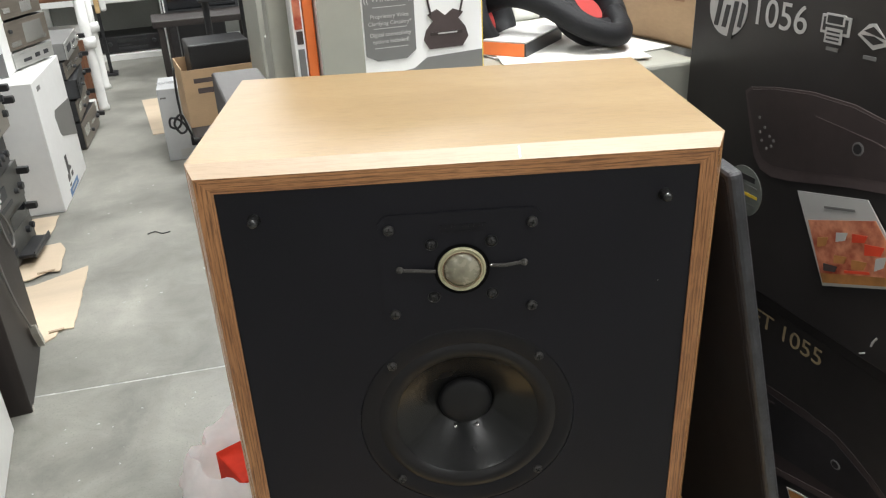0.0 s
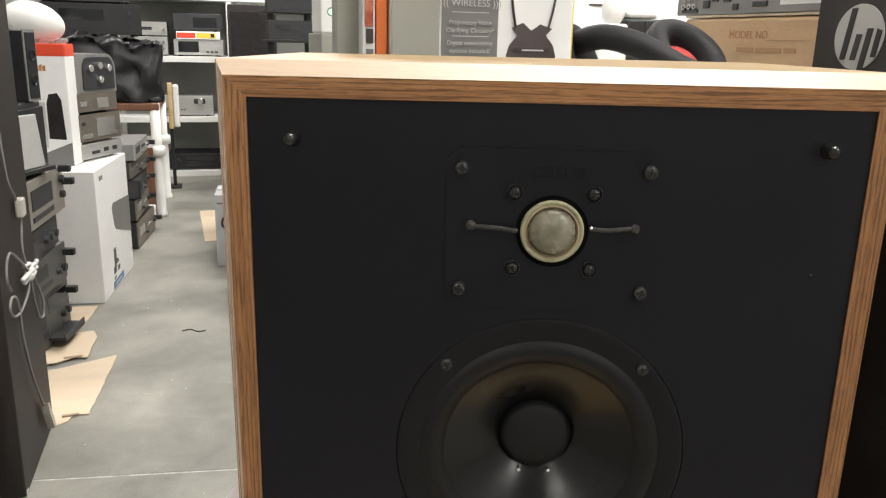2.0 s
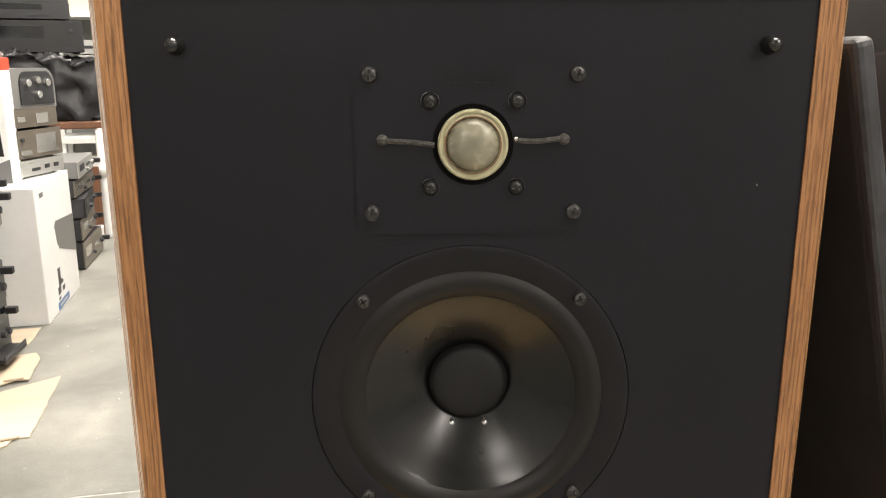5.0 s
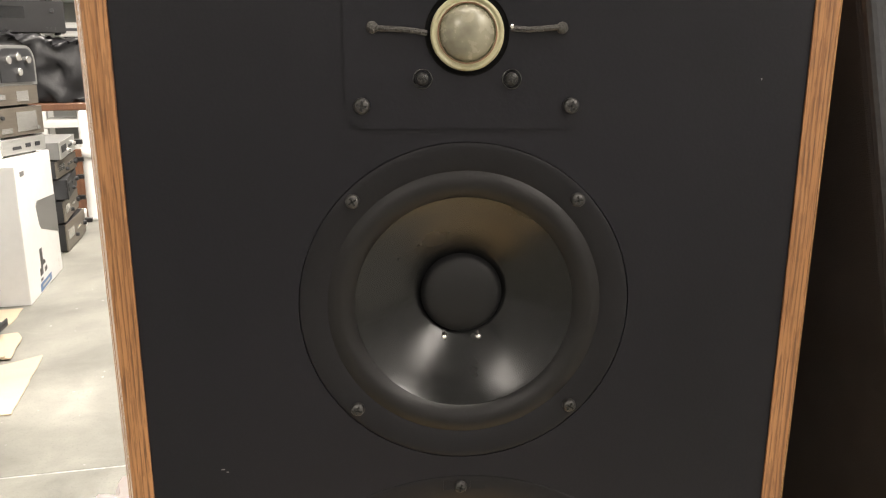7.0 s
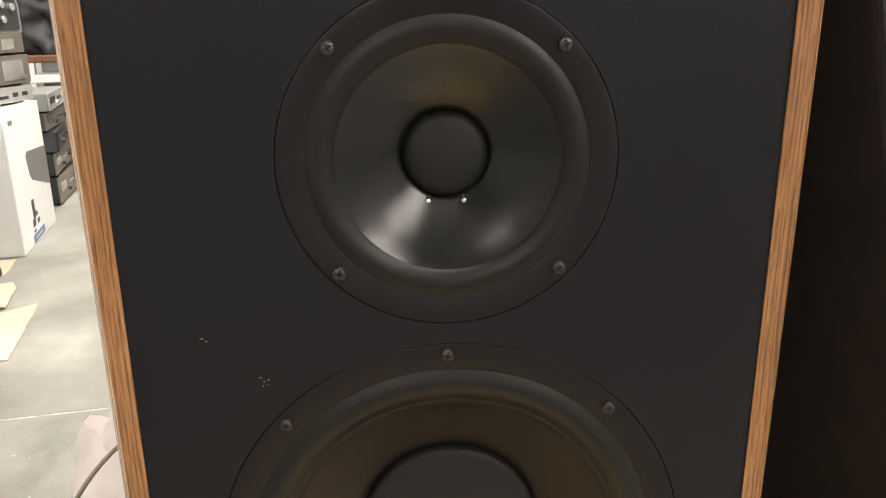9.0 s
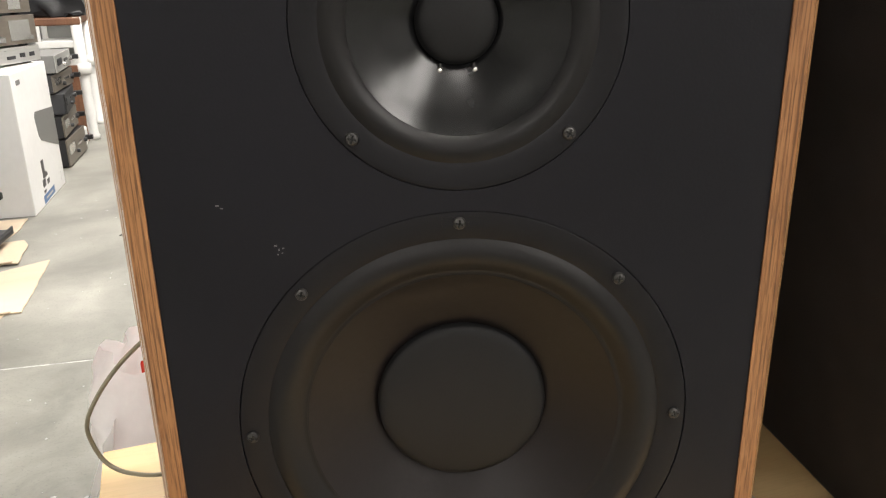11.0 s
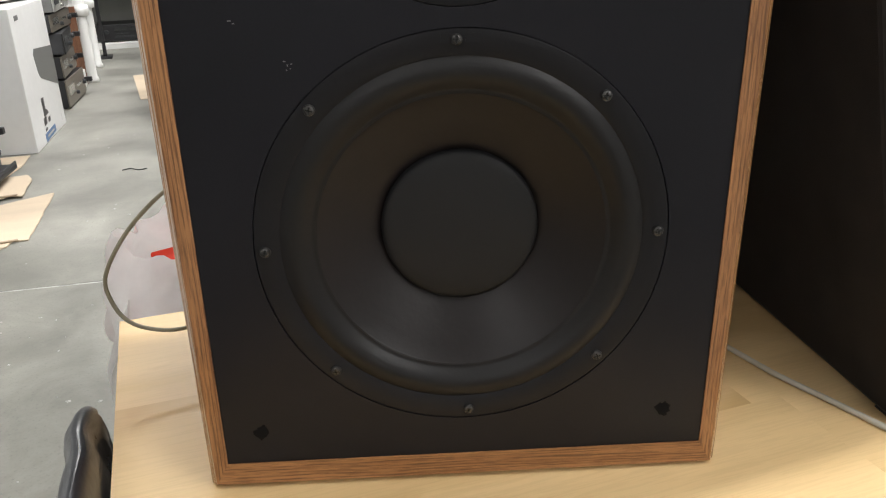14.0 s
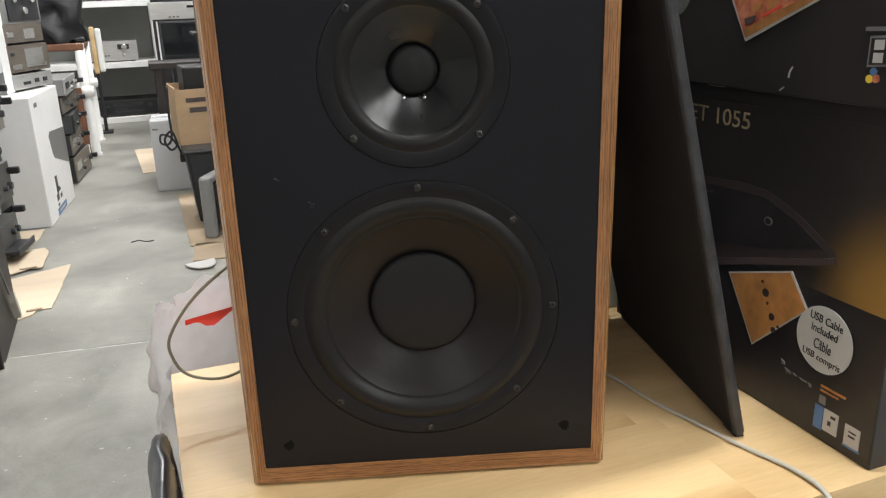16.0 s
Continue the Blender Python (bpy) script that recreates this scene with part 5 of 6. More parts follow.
tw = thing("speaker_tower", "tall dark brown wooden speaker cabinet beside the aisle", "loudspeaker", at(-0.633, 1.391, 0, 1.5))
part("body", box(-0.33, 0, 0, 0.37, 0, 1.15, 0.004), "walnut", tw)
part("worn_corner", box(-0.03, 0.0012, 0.004, 0.022, 0.0, 0.012), "cable_w", tw)
pc = thing("power_lead", "grey power lead with white plug hanging on the brown cabinet", "cable", at(-0.640, 1.560, 0, 1.5))
part("lead", tube([(0.011, -0.07, 0.98), (0.011, -0.046, 0.72), (0.013, 0.010, 0.645), (0.014, 0.036, 0.590), (0.014, 0.016, 0.526), (0.016, 0.030, 0.480), (0.018, 0.045, 0.440), (0.016, 0.075, 0.375), (0.014, 0.120, 0.325), (0.014, 0.165, 0.312), (0.014, 0.180, 0.335), (0.016, 0.150, 0.380), (0.018, 0.080, 0.440), (0.018, 0.045, 0.470)], 0.0030, 8), "cable_g", pc, smooth=True)
part("socket_block", box(0.009, 0.026, 0.012, 0.048, 0.598, 0.640, 0.004), "cable_w", pc, "pale plastic plug")
part("loop", tube([(0.018, 0.030, 0.470), (0.016, -0.040, 0.515), (0.014, -0.100, 0.545), (0.014, -0.140, 0.535), (0.014, -0.155, 0.500), (0.014, -0.130, 0.470)], 0.0030, 8), "cable_g", pc, smooth=True)
part("loop", tube([(0.018, 0.035, 0.450), (0.016, 0.010, 0.420), (0.014, -0.060, 0.402), (0.014, -0.130, 0.412), (0.014, -0.160, 0.440), (0.014, -0.130, 0.455), (0.014, -0.085, 0.430), (0.013, -0.068, 0.338), (0.013, -0.030, 0.240), (0.013, 0.030, 0.150), (0.013, 0.058, 0.112)], 0.0030, 8), "cable_g", pc, smooth=True)
part("plug", prism([(0.048, 0.125), (0.066, 0.118), (0.104, 0.060), (0.112, 0.036), (0.096, 0.034), (0.060, 0.092)], 0.016, "yz", 0.008), "cable_w", pc, "pale moulded mains plug")
for k, (y, z, a) in enumerate(((0.035, 0.462, 0.012), (0.050, 0.472, -0.010), (0.030, 0.452, 0.006), (0.062, 0.468, 0.008), (0.015, 0.458, 0.0))):
    part("tie_wrap", tube([(0.012, y - 0.030, z - a), (0.024 + a * 0.4, y - 0.008, z + 0.010), (0.020, y + 0.010, z - 0.006), (0.026, y + 0.034, z + a)], 0.0052, 8), "white", pc, smooth=True)

# flattened carton sheets on the floor, each with a torn outline
def torn_sheet(label, outline, z, material, seed, thick=0.0035, curl=0.0, group="cardboard sheets on the floor"):
    """A corrugated sheet whose ragged outline is given in the aisle's frame."""
    rnd = random.Random(seed)
    cu, cv = sum(p[0] for p in outline) / len(outline), sum(p[1] for p in outline) / len(outline)
    s = thing("cardboard_sheet", label, "cardboard", at(cu, cv, z), group)
    edge = []
    for (a0, b0), (a1, b1) in zip(outline, outline[1:] + outline[:1]):
        n = max(1, int(math.hypot(a1 - a0, b1 - b0) / 0.03))
        for i in range(n):
            j = 0.0 if i == 0 else 0.0022
            edge.append((a0 + (a1 - a0) * i / n - cu + rnd.uniform(-j, j), b0 + (b1 - b0) * i / n - cv + rnd.uniform(-j, j)))
    bm = prism(edge, thick, "xy", 0)
    if curl:
        for v in bm.verts:
            v.co.z += curl * max(0.0, v.co.x * 6) ** 2
    part("sheet", bm, material, s)
    return s


SHEET = "flattened pale corrugated sheet lying on the concrete"
t1 = torn_sheet(SHEET, [(-0.535, 2.205), (-0.537, 2.143), (-0.548, 1.96), (-0.559, 1.784), (-0.598, 1.790), (-0.607, 1.752), (-0.644, 1.723), (-0.88, 1.74), (-0.88, 2.12), (-0.695, 2.125)], 0.001, "carton_pale", 20)
part("torn_flap", prism([(0.022, -0.150), (0.064, -0.146), (0.062, -0.155), (0.024, -0.160)], 0.004, "xy", 0.0037), "tray", t1)
t2 = torn_sheet(SHEET, [(-0.634, 2.439), (-0.615, 2.38), (-0.621, 2.195), (-0.66, 2.205), (-0.711, 2.165), (-0.90, 2.17), (-0.90, 2.43), (-0.729, 2.430)], 0.0052, "carton_pale", 21)
part("torn_flap", prism([(0.03, -0.098), (0.085, -0.092), (0.083, -0.101), (0.032, -0.108)], 0.003, "xy", 0.0037), "tray", t2)
torn_sheet(SHEET, [(-0.659, 2.731), (-0.668, 2.60), (-0.703, 2.455), (-0.90, 2.45), (-0.90, 2.74)], 0.001, "carton_pale", 22)


def plugs(parent, spots):
    for x, z in spots:
        part("plug", box(x - 0.012, x + 0.012, -0.04, -0.004, z - 0.011, z + 0.011, 0.003), "black", parent)


K = lambda *a: list(a)
d1 = electronics("tape_deck", "black tape deck with grey face standing on cardboard", "tape deck", at(-0.742, 2.31, 0.008, 80), 0.36, 0.30, 0.20, "deck_grey", "deck_grey", knobs=K((0.15, 0.08, 0.012), (0.11, 0.08, 0.012)), buttons=K((-0.1, 0.06, 0.16, 0.02), (-0.1, 0.10, 0.14, 0.05)), display=(0.08, 0.14, 0.16, 0.05), group="stacked decks")
plugs(d1, K((0.155, 0.15),))
part("open_tray", box(-0.03, 0.14, -0.058, -0.002, 0.030, 0.042, 0.003), "black", d1, "open black tray")
part("tray_rail", box(-0.025, 0.155, -0.055, -0.0505, 0.024, 0.050, 0.002), "char", d1)
d2 = electronics("tape_deck", "grey-faced tape deck stacked on another, plug hanging in front", "tape deck", at(-0.722, 2.22, 0.209, 82), 0.40, 0.30, 0.13, "deck_grey", "deck_grey", knobs=K((0.16, 0.05, 0.014), (0.11, 0.05, 0.010), (-0.18, 0.06, 0.010)), buttons=K((-0.05, 0.08, 0.15, 0.04), (0.0, 0.035, 0.12, 0.014)), group="stacked decks")
plugs(d2, K((0.17, 0.10),))
d3 = electronics("tape_deck", "dark deck with several knobs stacked on others", "tape deck", at(-0.715, 2.17, 0.340, 86), 0.40, 0.28, 0.10, "black", "char", knobs=K((0.15, 0.05, 0.013), (0.10, 0.05, 0.013), (0.05, 0.05, 0.013)), buttons=K((-0.1, 0.06, 0.12, 0.03),), group="stacked decks")
d4 = electronics("tape_deck", "silver-faced deck with black case near the top of the stack", "tape deck", at(-0.70, 2.22, 0.441, 85), 0.42, 0.30, 0.15, "black", "champ_l", knobs=K((0.17, 0.06, 0.012), (0.17, 0.11, 0.012)), buttons=K((-0.02, 0.09, 0.2, 0.06), (-0.02, 0.035, 0.2, 0.016)), group="stacked decks")
plugs(d4, K((0.185, 0.10), (0.16, 0.145)))
mo = thing("flat_panel", "pale grey flat panel leaning on top of stacked decks", "panel", at(-0.765, 2.06, 0.615, 68, -6))
part("panel", box(-0.03, 0.20, 0, 0.018, 0, 0.155, 0.003), mat("pale_grey_plastic", (0.40, 0.40, 0.39), 0.45, var=0.06), mo)
part("base", box(-0.05, 0.22, -0.02, 0.05, -0.014, -0.001, 0.003), "black", mo)

for u, v, z, w, d, h, lab in ((-0.790, 2.58, 0.0, 0.26, 0.24, 0.777, "black satin loudspeaker box behind the decks"), (-0.86, 2.56, 0.778, 0.15, 0.22, 0.52, "small black loudspeaker standing on another")):
    s = thing("loudspeaker", lab, "loudspeaker", at(u, v, z, 80), "black loudspeakers")
    part("body", box(-w / 2, w / 2, 0.012, d, 0, h, 0.012, 3), "char", s)
    part("baffle", box(-w / 2 + 0.012, w / 2 - 0.012, 0, 0.0115, 0.03, h - 0.02, 0.004), "black", s)
    for z1, r in ((h * 0.35, w * 0.36), (h * 0.75, w * 0.2)):
        part("driver", lathe([(r, 0.003), (r * 0.92, 0.004), (r * 0.85, 0), (r * 0.3, -0.008), (0, -0.003)], 36, Matrix.Translation((0, 0.0, z1)) @ FRONT), "rubber", s, smooth=True)
ps = thing("port_panel", "narrow dark loudspeaker with a grey frame and two drivers", "loudspeaker", at(-0.777, 2.63, 0.778, 70))
part("body", box(-0.03, 0.03, 0.006, 0.10, 0, 0.23, 0.004), "char", ps)
part("face_frame", box(-0.034, 0.034, 0, 0.0055, 0, 0.235, 0.002), "grey", ps)
part("grille", box(-0.027, 0.027, -0.003, 0.002, 0.01, 0.225, 0.001), "black", ps)
for z in (0.07, 0.15):
    part("driver", lathe([(0.020, 0.002), (0.016, 0.004), (0.013, 0), (0, -0.002)], 24, Matrix.Translation((0, -0.003, z)) @ FRONT), "rubber", ps)


def white_carton():
    b = thing("appliance_carton", "white carton with dark grey swoosh and blue label on the floor", "carton", at(-0.636, 2.768, 0, -6))
    w, d, h = 0.44, 0.525, 0.509
    part("body", box(-w, 0, 0, d, 0, h, 0.003, 2), "carton_w", b)
    part("flap_gap", box(-w + 0.004, -0.004, d / 2 - 0.0015, d / 2 + 0.0015, h - 0.001, h + 0.0006), "print_grey", b)

    def pr(pts, m, x=0.0, name="print"):
        return part(name, prism(pts, 0.0012, "yz", x), m, b)

    pr([(d - 0.001, 0.325), (0.24, 0.345), (0.215, 0.328), (0.235, 0.255), (0.26, 0.232), (d - 0.001, 0.165)], "print_grey", name="swoosh")
    for pts in ([(0.190, 0.165), (0.225, 0.165), (0.225, 0.118), (0.250, 0.112), (0.260, 0.098), (0.190, 0.095)], [(0.170, 0.092), (0.215, 0.094), (0.210, 0.066), (0.170, 0.064)], [(0.240, 0.082), (0.275, 0.084), (0.270, 0.066), (0.240, 0.064)], [(0.170, 0.052), (0.200, 0.054), (0.195, 0.044), (0.170, 0.042)]):
        pr(pts, "print_dark")
    pr([(0.150, 0.036), (0.325, 0.040), (0.325, 0.012), (0.150, 0.006)], "print_blue", name="label")
    pr([(0.180, 0.026), (0.290, 0.029), (0.290, 0.021), (0.180, 0.018)], "print_white", 0.001, name="wording_bar")
    pr([(0.06, h - 0.045), (0.11, h - 0.045), (0.11, h - 0.028), (0.06, h - 0.028)], "print_grey", name="wording_bar")
    pr([(0.46, 0.065), (0.51, 0.070), (0.51, 0.030), (0.46, 0.026)], "carton_w", 0.001, name="label")


white_carton()

rc = thing("appliance_carton", "tall white carton with red top band and dark appliance picture", "carton", at(-0.875, 2.93, 0.5105, -6))
part("body", box(0, 0.155, 0, 0.12, 0, 0.452, 0.003), "carton_w", rc)
part("top_band", box(-0.0012, 0.1562, -0.0012, 0.1212, 0.408, 0.4535, 0.003), "red", rc, "red band round the top")
part("print", prism([(0.075, 0.235), (0.085, 0.27), (0.115, 0.275), (0.128, 0.25), (0.135, 0.10), (0.075, 0.105)], 0.0012, "xz", -0.0012), "print_dark", rc)
part("print", prism([(0.048, 0.24), (0.070, 0.24), (0.068, 0.07), (0.048, 0.07)], 0.0012, "xz", -0.0012), "print_white", rc)
part("print", prism([(0.002, 0.002), (0.153, 0.002), (0.153, 0.09), (0.055, 0.05), (0.002, 0.16)], 0.0010, "xz", -0.0010), "print_grey", rc)
for k in range(3):
    part("print", prism([(0.05 + 0.012 * k, 0.355), (0.06 + 0.012 * k, 0.355), (0.06 + 0.012 * k, 0.375 + 0.006 * (k == 1)), (0.05 + 0.012 * k, 0.375)], 0.0010, "xz", -0.0010), "print_orange", rc)
hm = thing("white_dome", "glossy white rounded appliance lid on a carton", "appliance", at(-0.812, 2.985, 0.9645, 14))
bm = bmesh.new()
bmesh.ops.create_uvsphere(bm, u_segments=32, v_segments=20, radius=1, matrix=Matrix.LocRotScale((-0.012, 0, 0.078), Euler((0, 0.30, 0)), (0.105, 0.065, 0.070)))
part("shell", bm, "white", hm, smooth=True)
part("rim", lathe([(0.050, 0.0), (0.056, 0.006), (0.056, 0.016), (0.05, 0.02)], 30, Matrix.Translation((0.03, 0, 0.0)) @ Matrix.Diagonal((1.2, 0.9, 1, 1))), "clear", hm, smooth=True)

# units on top of the white carton
G2 = "units on the white carton"
electronics("receiver", "flat silver-white unit lying on the white carton", "receiver", at(-0.645, 3.13, 0.5105, 64), 0.27, 0.22, 0.066, "white", "silver", buttons=K((0.08, 0.035, 0.03, 0.016), (0.02, 0.035, 0.03, 0.016), (-0.05, 0.03, 0.05, 0.012)), group=G2)
electronics("cassette_deck", "black deck with open cassette door in champagne", "cassette deck", at(-0.645, 3.13, 0.578, 62), 0.26, 0.22, 0.115, "black", "champagne", buttons=K((0.03, 0.06, 0.12, 0.075), (-0.09, 0.03, 0.06, 0.02), (0.08, 0.03, 0.05, 0.015)), knobs=K((-0.11, 0.08, 0.008),), group=G2)
electronics("cassette_deck", "black deck with champagne tape door under a rounded unit", "cassette deck", at(-0.65, 3.13, 0.694, 62), 0.25, 0.21, 0.08, "black", "champagne", buttons=K((0.03, 0.04, 0.07, 0.04), (-0.09, 0.04, 0.04, 0.02)), group=G2)
mh = thing("mini_hifi", "dark grey rounded mini system with three round controls", "mini system", at(-0.65, 3.13, 0.775, 60), G2)
prof = [(-0.13, 0)] + [(-0.13 + 0.05 * (1 - math.cos(math.radians(a))), 0.09 + 0.06 * math.sin(math.radians(a))) for a in range(0, 91, 15)] + [(0.13 - 0.05 * (1 - math.cos(math.radians(a))), 0.09 + 0.06 * math.sin(math.radians(a))) for a in range(90, -1, -15)] + [(0.13, 0)]
part("body", prism(prof, 0.20, "xz", 0.004), "grey", mh)
part("face_panel", prism([(x * 0.72 + 0.02, 0.012 + z * 0.84) for x, z in prof], 0.006, "xz", -0.002), "char", mh)
for x, z in ((-0.035, 0.095), (0.02, 0.105), (0.075, 0.095), (0.02, 0.05)):
    knob(mh, x, z, 0.015, 0.012, "steel", -0.002)

# far stack beyond the white carton
zz = 0.0
for k, (h, face, case) in enumerate(((0.13, "champagne", "black"), (0.105, "champagne", "black"), (0.10, "black", "char"), (0.085, "champagne", "char"), (0.085, "silver", "grey"))):
    e = electronics("tape_deck", ("silver-fronted deck topping the far stack" if k == 4 else "champagne-fronted deck in the far stack") if face != "black" else "black-fronted deck in the far stack", "tape deck", at(-0.560 - 0.012 * (k % 2), 3.79 + 0.015 * (k % 3), zz, 84 + 3 * (k % 3)), 0.43, 0.30, h - 0.001, case, face, knobs=K((0.17, h * 0.5, 0.012), (-0.02, h * 0.35, 0.009)), buttons=K((-0.12, h * 0.6, 0.12, h * 0.35), (0.06, h * 0.55, 0.1, 0.012)), group="far stacked decks")
    plugs(e, K((0.19, h * 0.55),))
    zz += h


def shelf_rack():
    """White plastic rack with round posts beside the aisle."""
    r = thing("plastic_rack", "white plastic shelf rack with round posts and collars", "shelf rack", A)
    for u, v in ((-0.525, 4.33), (-0.525, 4.86), (-1.235, 4.33), (-1.235, 4.86)):
        part("post", lathe([(0, 0), (0.034, 0), (0.034, 0.02), (0.0275, 0.03), (0.0275, 0.36), (0.0275, 0.639), (0, 0.639)], 24, Matrix.Translation((u, v, 0.0))), "white", r, smooth=True)
        for z in (0.345,):
            part("collar", lathe([(0.028, 0), (0.042, 0.004), (0.046, 0.03), (0.042, 0.056), (0.028, 0.06)], 24, Matrix.Translation((u, v, z))), "white", r, smooth=True)
    for z in (0.05, 0.355, 0.60):
        part("shelf", box(-1.265, -0.545 if z < 0.5 else -0.50, 4.30, 4.89, z, z + 0.04, 0.008), "white" if z < 0.5 else "brown", r)
    bd = part("brown_board", box(-0.685, -0.545, 4.27, 4.285, 0.10, 0.50, 0.002), "brown")
    bd.matrix_world = A
    tagged(bd, "reddish-brown board standing before the plastic rack", "board")
    bs = part("white_block", box(-0.665, -0.548, 4.10, 4.26, 0.0, 0.085, 0.006), "white")
    bs.matrix_world = A
    tagged(bs, "low white plastic block on the floor", "block")
    bd.location.z -= 0.10


shelf_rack()

bm = bmesh.new()
bmesh.ops.create_cube(bm, size=1, matrix=Matrix.LocRotScale((0, 0.2, 0.168), None, (0.52, 0.42, 0.33)))
bmesh.ops.subdivide_edges(bm, edges=bm.edges[:], cuts=22, use_grid_fill=True)
for v in bm.verts:
    k = noise.noise((v.co.x * 9, v.co.y * 9, v.co.z * 9)) * 0.030 + abs(noise.noise((v.co.x * 20, v.co.y * 20, v.co.z * 9))) * 0.030 - 0.012
    lift = 1 if v.co.z > 0.02 else 0
    if v.co.z > 0.30:
        k += 0.045 * noise.noise((v.co.x * 34, v.co.y * 34, 3.0)) + 0.020 * noise.noise((v.co.x * 70, v.co.y * 70, 8.0))
    v.co += Vector((k, k * 0.8, lift * (k + 0.02 * math.sin(9 * v.co.x + 3))))
lb = part("bin_liner", bm, "binbag", smooth=True)
lb.matrix_world = at(-0.735, 4.33, 0.6415, 8)
tagged(lb, "glossy black bin liner drawn over a box on the rack", "bin bag")
electronics("receiver", "wide black receiver on top of wrapped box", "receiver", at(-0.82, 4.44, 0.992, 6), 0.50, 0.36, 0.17, "black", "black", knobs=K((0.19, 0.12, 0.012),), buttons=K((0.18, 0.03, 0.008, 0.008), (0.20, 0.03, 0.008, 0.008), (0.16, 0.03, 0.008, 0.008)), display=(-0.05, 0.11, 0.22, 0.06))
electronics("receiver", "black receiver with bright strip, topmost on rack", "receiver", at(-0.86, 4.48, 1.164, 5), 0.46, 0.34, 0.11, "black", "char", buttons=K((0.0, 0.03, 0.26, 0.012),), display=(0.0, 0.07, 0.2, 0.03))


# ---- back shelving ----
def back_shelf():
    r = thing("shelving_unit", "white wooden shelving with dull grey back", "shelving", A)
    V, D = 5.70, 0.45
    for z in (0.0, 0.395, 0.82, 1.245, 1.65):
        part("shelf", box(-0.90, 0.75, V, V + D, z, z + 0.042, 0.003), "white", r)
    for u in (-0.90, -0.10, 0.72):
        for v in (V + 0.001, V + D - 0.031):
            part("upright", box(u, u + 0.035, v + 0.004, v + 0.034, 0.0, 1.95, 0.002), "white", r)
    part("back_board", box(-0.90, 0.755, V + D + 0.005, V + D + 0.012, 0.0, 1.95), "panel", r)


back_shelf()
S = "equipment on the back shelving"
electronics("receiver", "wide black receiver on the bottom shelf", "receiver", at(-0.335, 5.74, 0.043), 0.44, 0.33, 0.115, "black", "black", knobs=K((-0.15, 0.07, 0.014), (0.15, 0.07, 0.014)), buttons=K((0.0, 0.035, 0.2, 0.012), (-0.05, 0.055, 0.08, 0.006)), display=(0.0, 0.085, 0.2, 0.03), group=S)
electronics("amplifier", "silver stereo amplifier with round knobs on a shelf", "amplifier", at(-0.425, 5.74, 0.438), 0.41, 0.28, 0.145, "grey", "silver", knobs=K((-0.12, 0.05, 0.012), (-0.085, 0.05, 0.012), (-0.05, 0.05, 0.012), (0.11, 0.05, 0.012), (0.115, 0.105, 0.02)), buttons=K((-0.015, 0.045, 0.01, 0.01), (0.005, 0.045, 0.01, 0.01), (0.11, 0.105, 0.08, 0.035)), group=S)
electronics("amplifier", "small silver amplifier with meter on upper shelf", "amplifier", at(-0.62, 5.74, 0.863), 0.22, 0.24, 0.13, "grey", "silver", knobs=K((0.08, 0.095, 0.012), (0.08, 0.05, 0.010)), buttons=K((-0.05, 0.09, 0.07, 0.03),), display=(-0.05, 0.04, 0.06, 0.02), group=S)
electronics("tuner", "silver tuner stacked on a small amplifier", "tuner", at(-0.62, 5.74, 0.9935), 0.22, 0.24, 0.10, "grey", "silver", knobs=K((0.09, 0.05, 0.010),), buttons=K((-0.03, 0.055, 0.08, 0.02),), group=S)
electronics("cassette_deck", "grey cassette deck with dark window on upper shelf", "cassette deck", at(-0.30, 5.74, 0.863), 0.34, 0.26, 0.115, "grey", "silver", buttons=K((0.06, 0.03, 0.02, 0.012), (0.09, 0.03, 0.02, 0.012), (0.12, 0.03, 0.02, 0.012)), display=(-0.07, 0.065, 0.14, 0.075), group=S)
rb = carton("software_carton", "flat red, yellow and white carton on a cassette deck", at(-0.30, 5.73, 0.9795), 0.30, 0.2, 0.055, "carton_w", tape=False)
part("print", box(-0.145, -0.02, -0.0012, 0.002, 0.010, 0.045), "red", rb)
part("print", box(-0.01, 0.12, -0.0012, 0.002, 0.010, 0.045), "print_yellow", rb)
part("print", box(0.085, 0.11, -0.0022, 0.001, 0.016, 0.04), "print_dark", rb)
electronics("turntable_box", "dark smoked unit with lid on a flat carton", "turntable", at(-0.30, 5.75, 1.036), 0.33, 0.26, 0.12, "black", "char", display=(0.05, 0.06, 0.16, 0.07), group=S)
for u, w, h, m, lab in ((-0.72, 0.22, 0.16, "carton_pale", "pale carton on the top shelf"), (-0.42, 0.26, 0.13, "carton", "brown carton on the top shelf"), (-0.06, 0.20, 0.15, "print_blue", "blue carton on the top shelf")):
    carton("storage_carton", lab, at(u, 5.74, 1.288), w, 0.25, h, m, tape=False, group="cartons on the top shelf")
wb = thing("wooden_stand", "pale wooden stand with white rounded front", "stand", at(-0.43, 5.22, 0.0, 0))
part("upright_board", box(-0.075, -0.045, 0, 0.05, 0.40, 0.70, 0.006), "maple", wb)
part("front_plate", box(-0.044, -0.005, -0.004, 0.04, 0.41, 0.69, 0.012, 3), "white", wb)
part("leg", box(-0.072, -0.050, 0.012, 0.034, 0.016, 0.3995, 0.003), "black", wb)
part("foot", box(-0.13, -0.02, -0.02, 0.10, 0.0, 0.0155, 0.004), "black", wb)

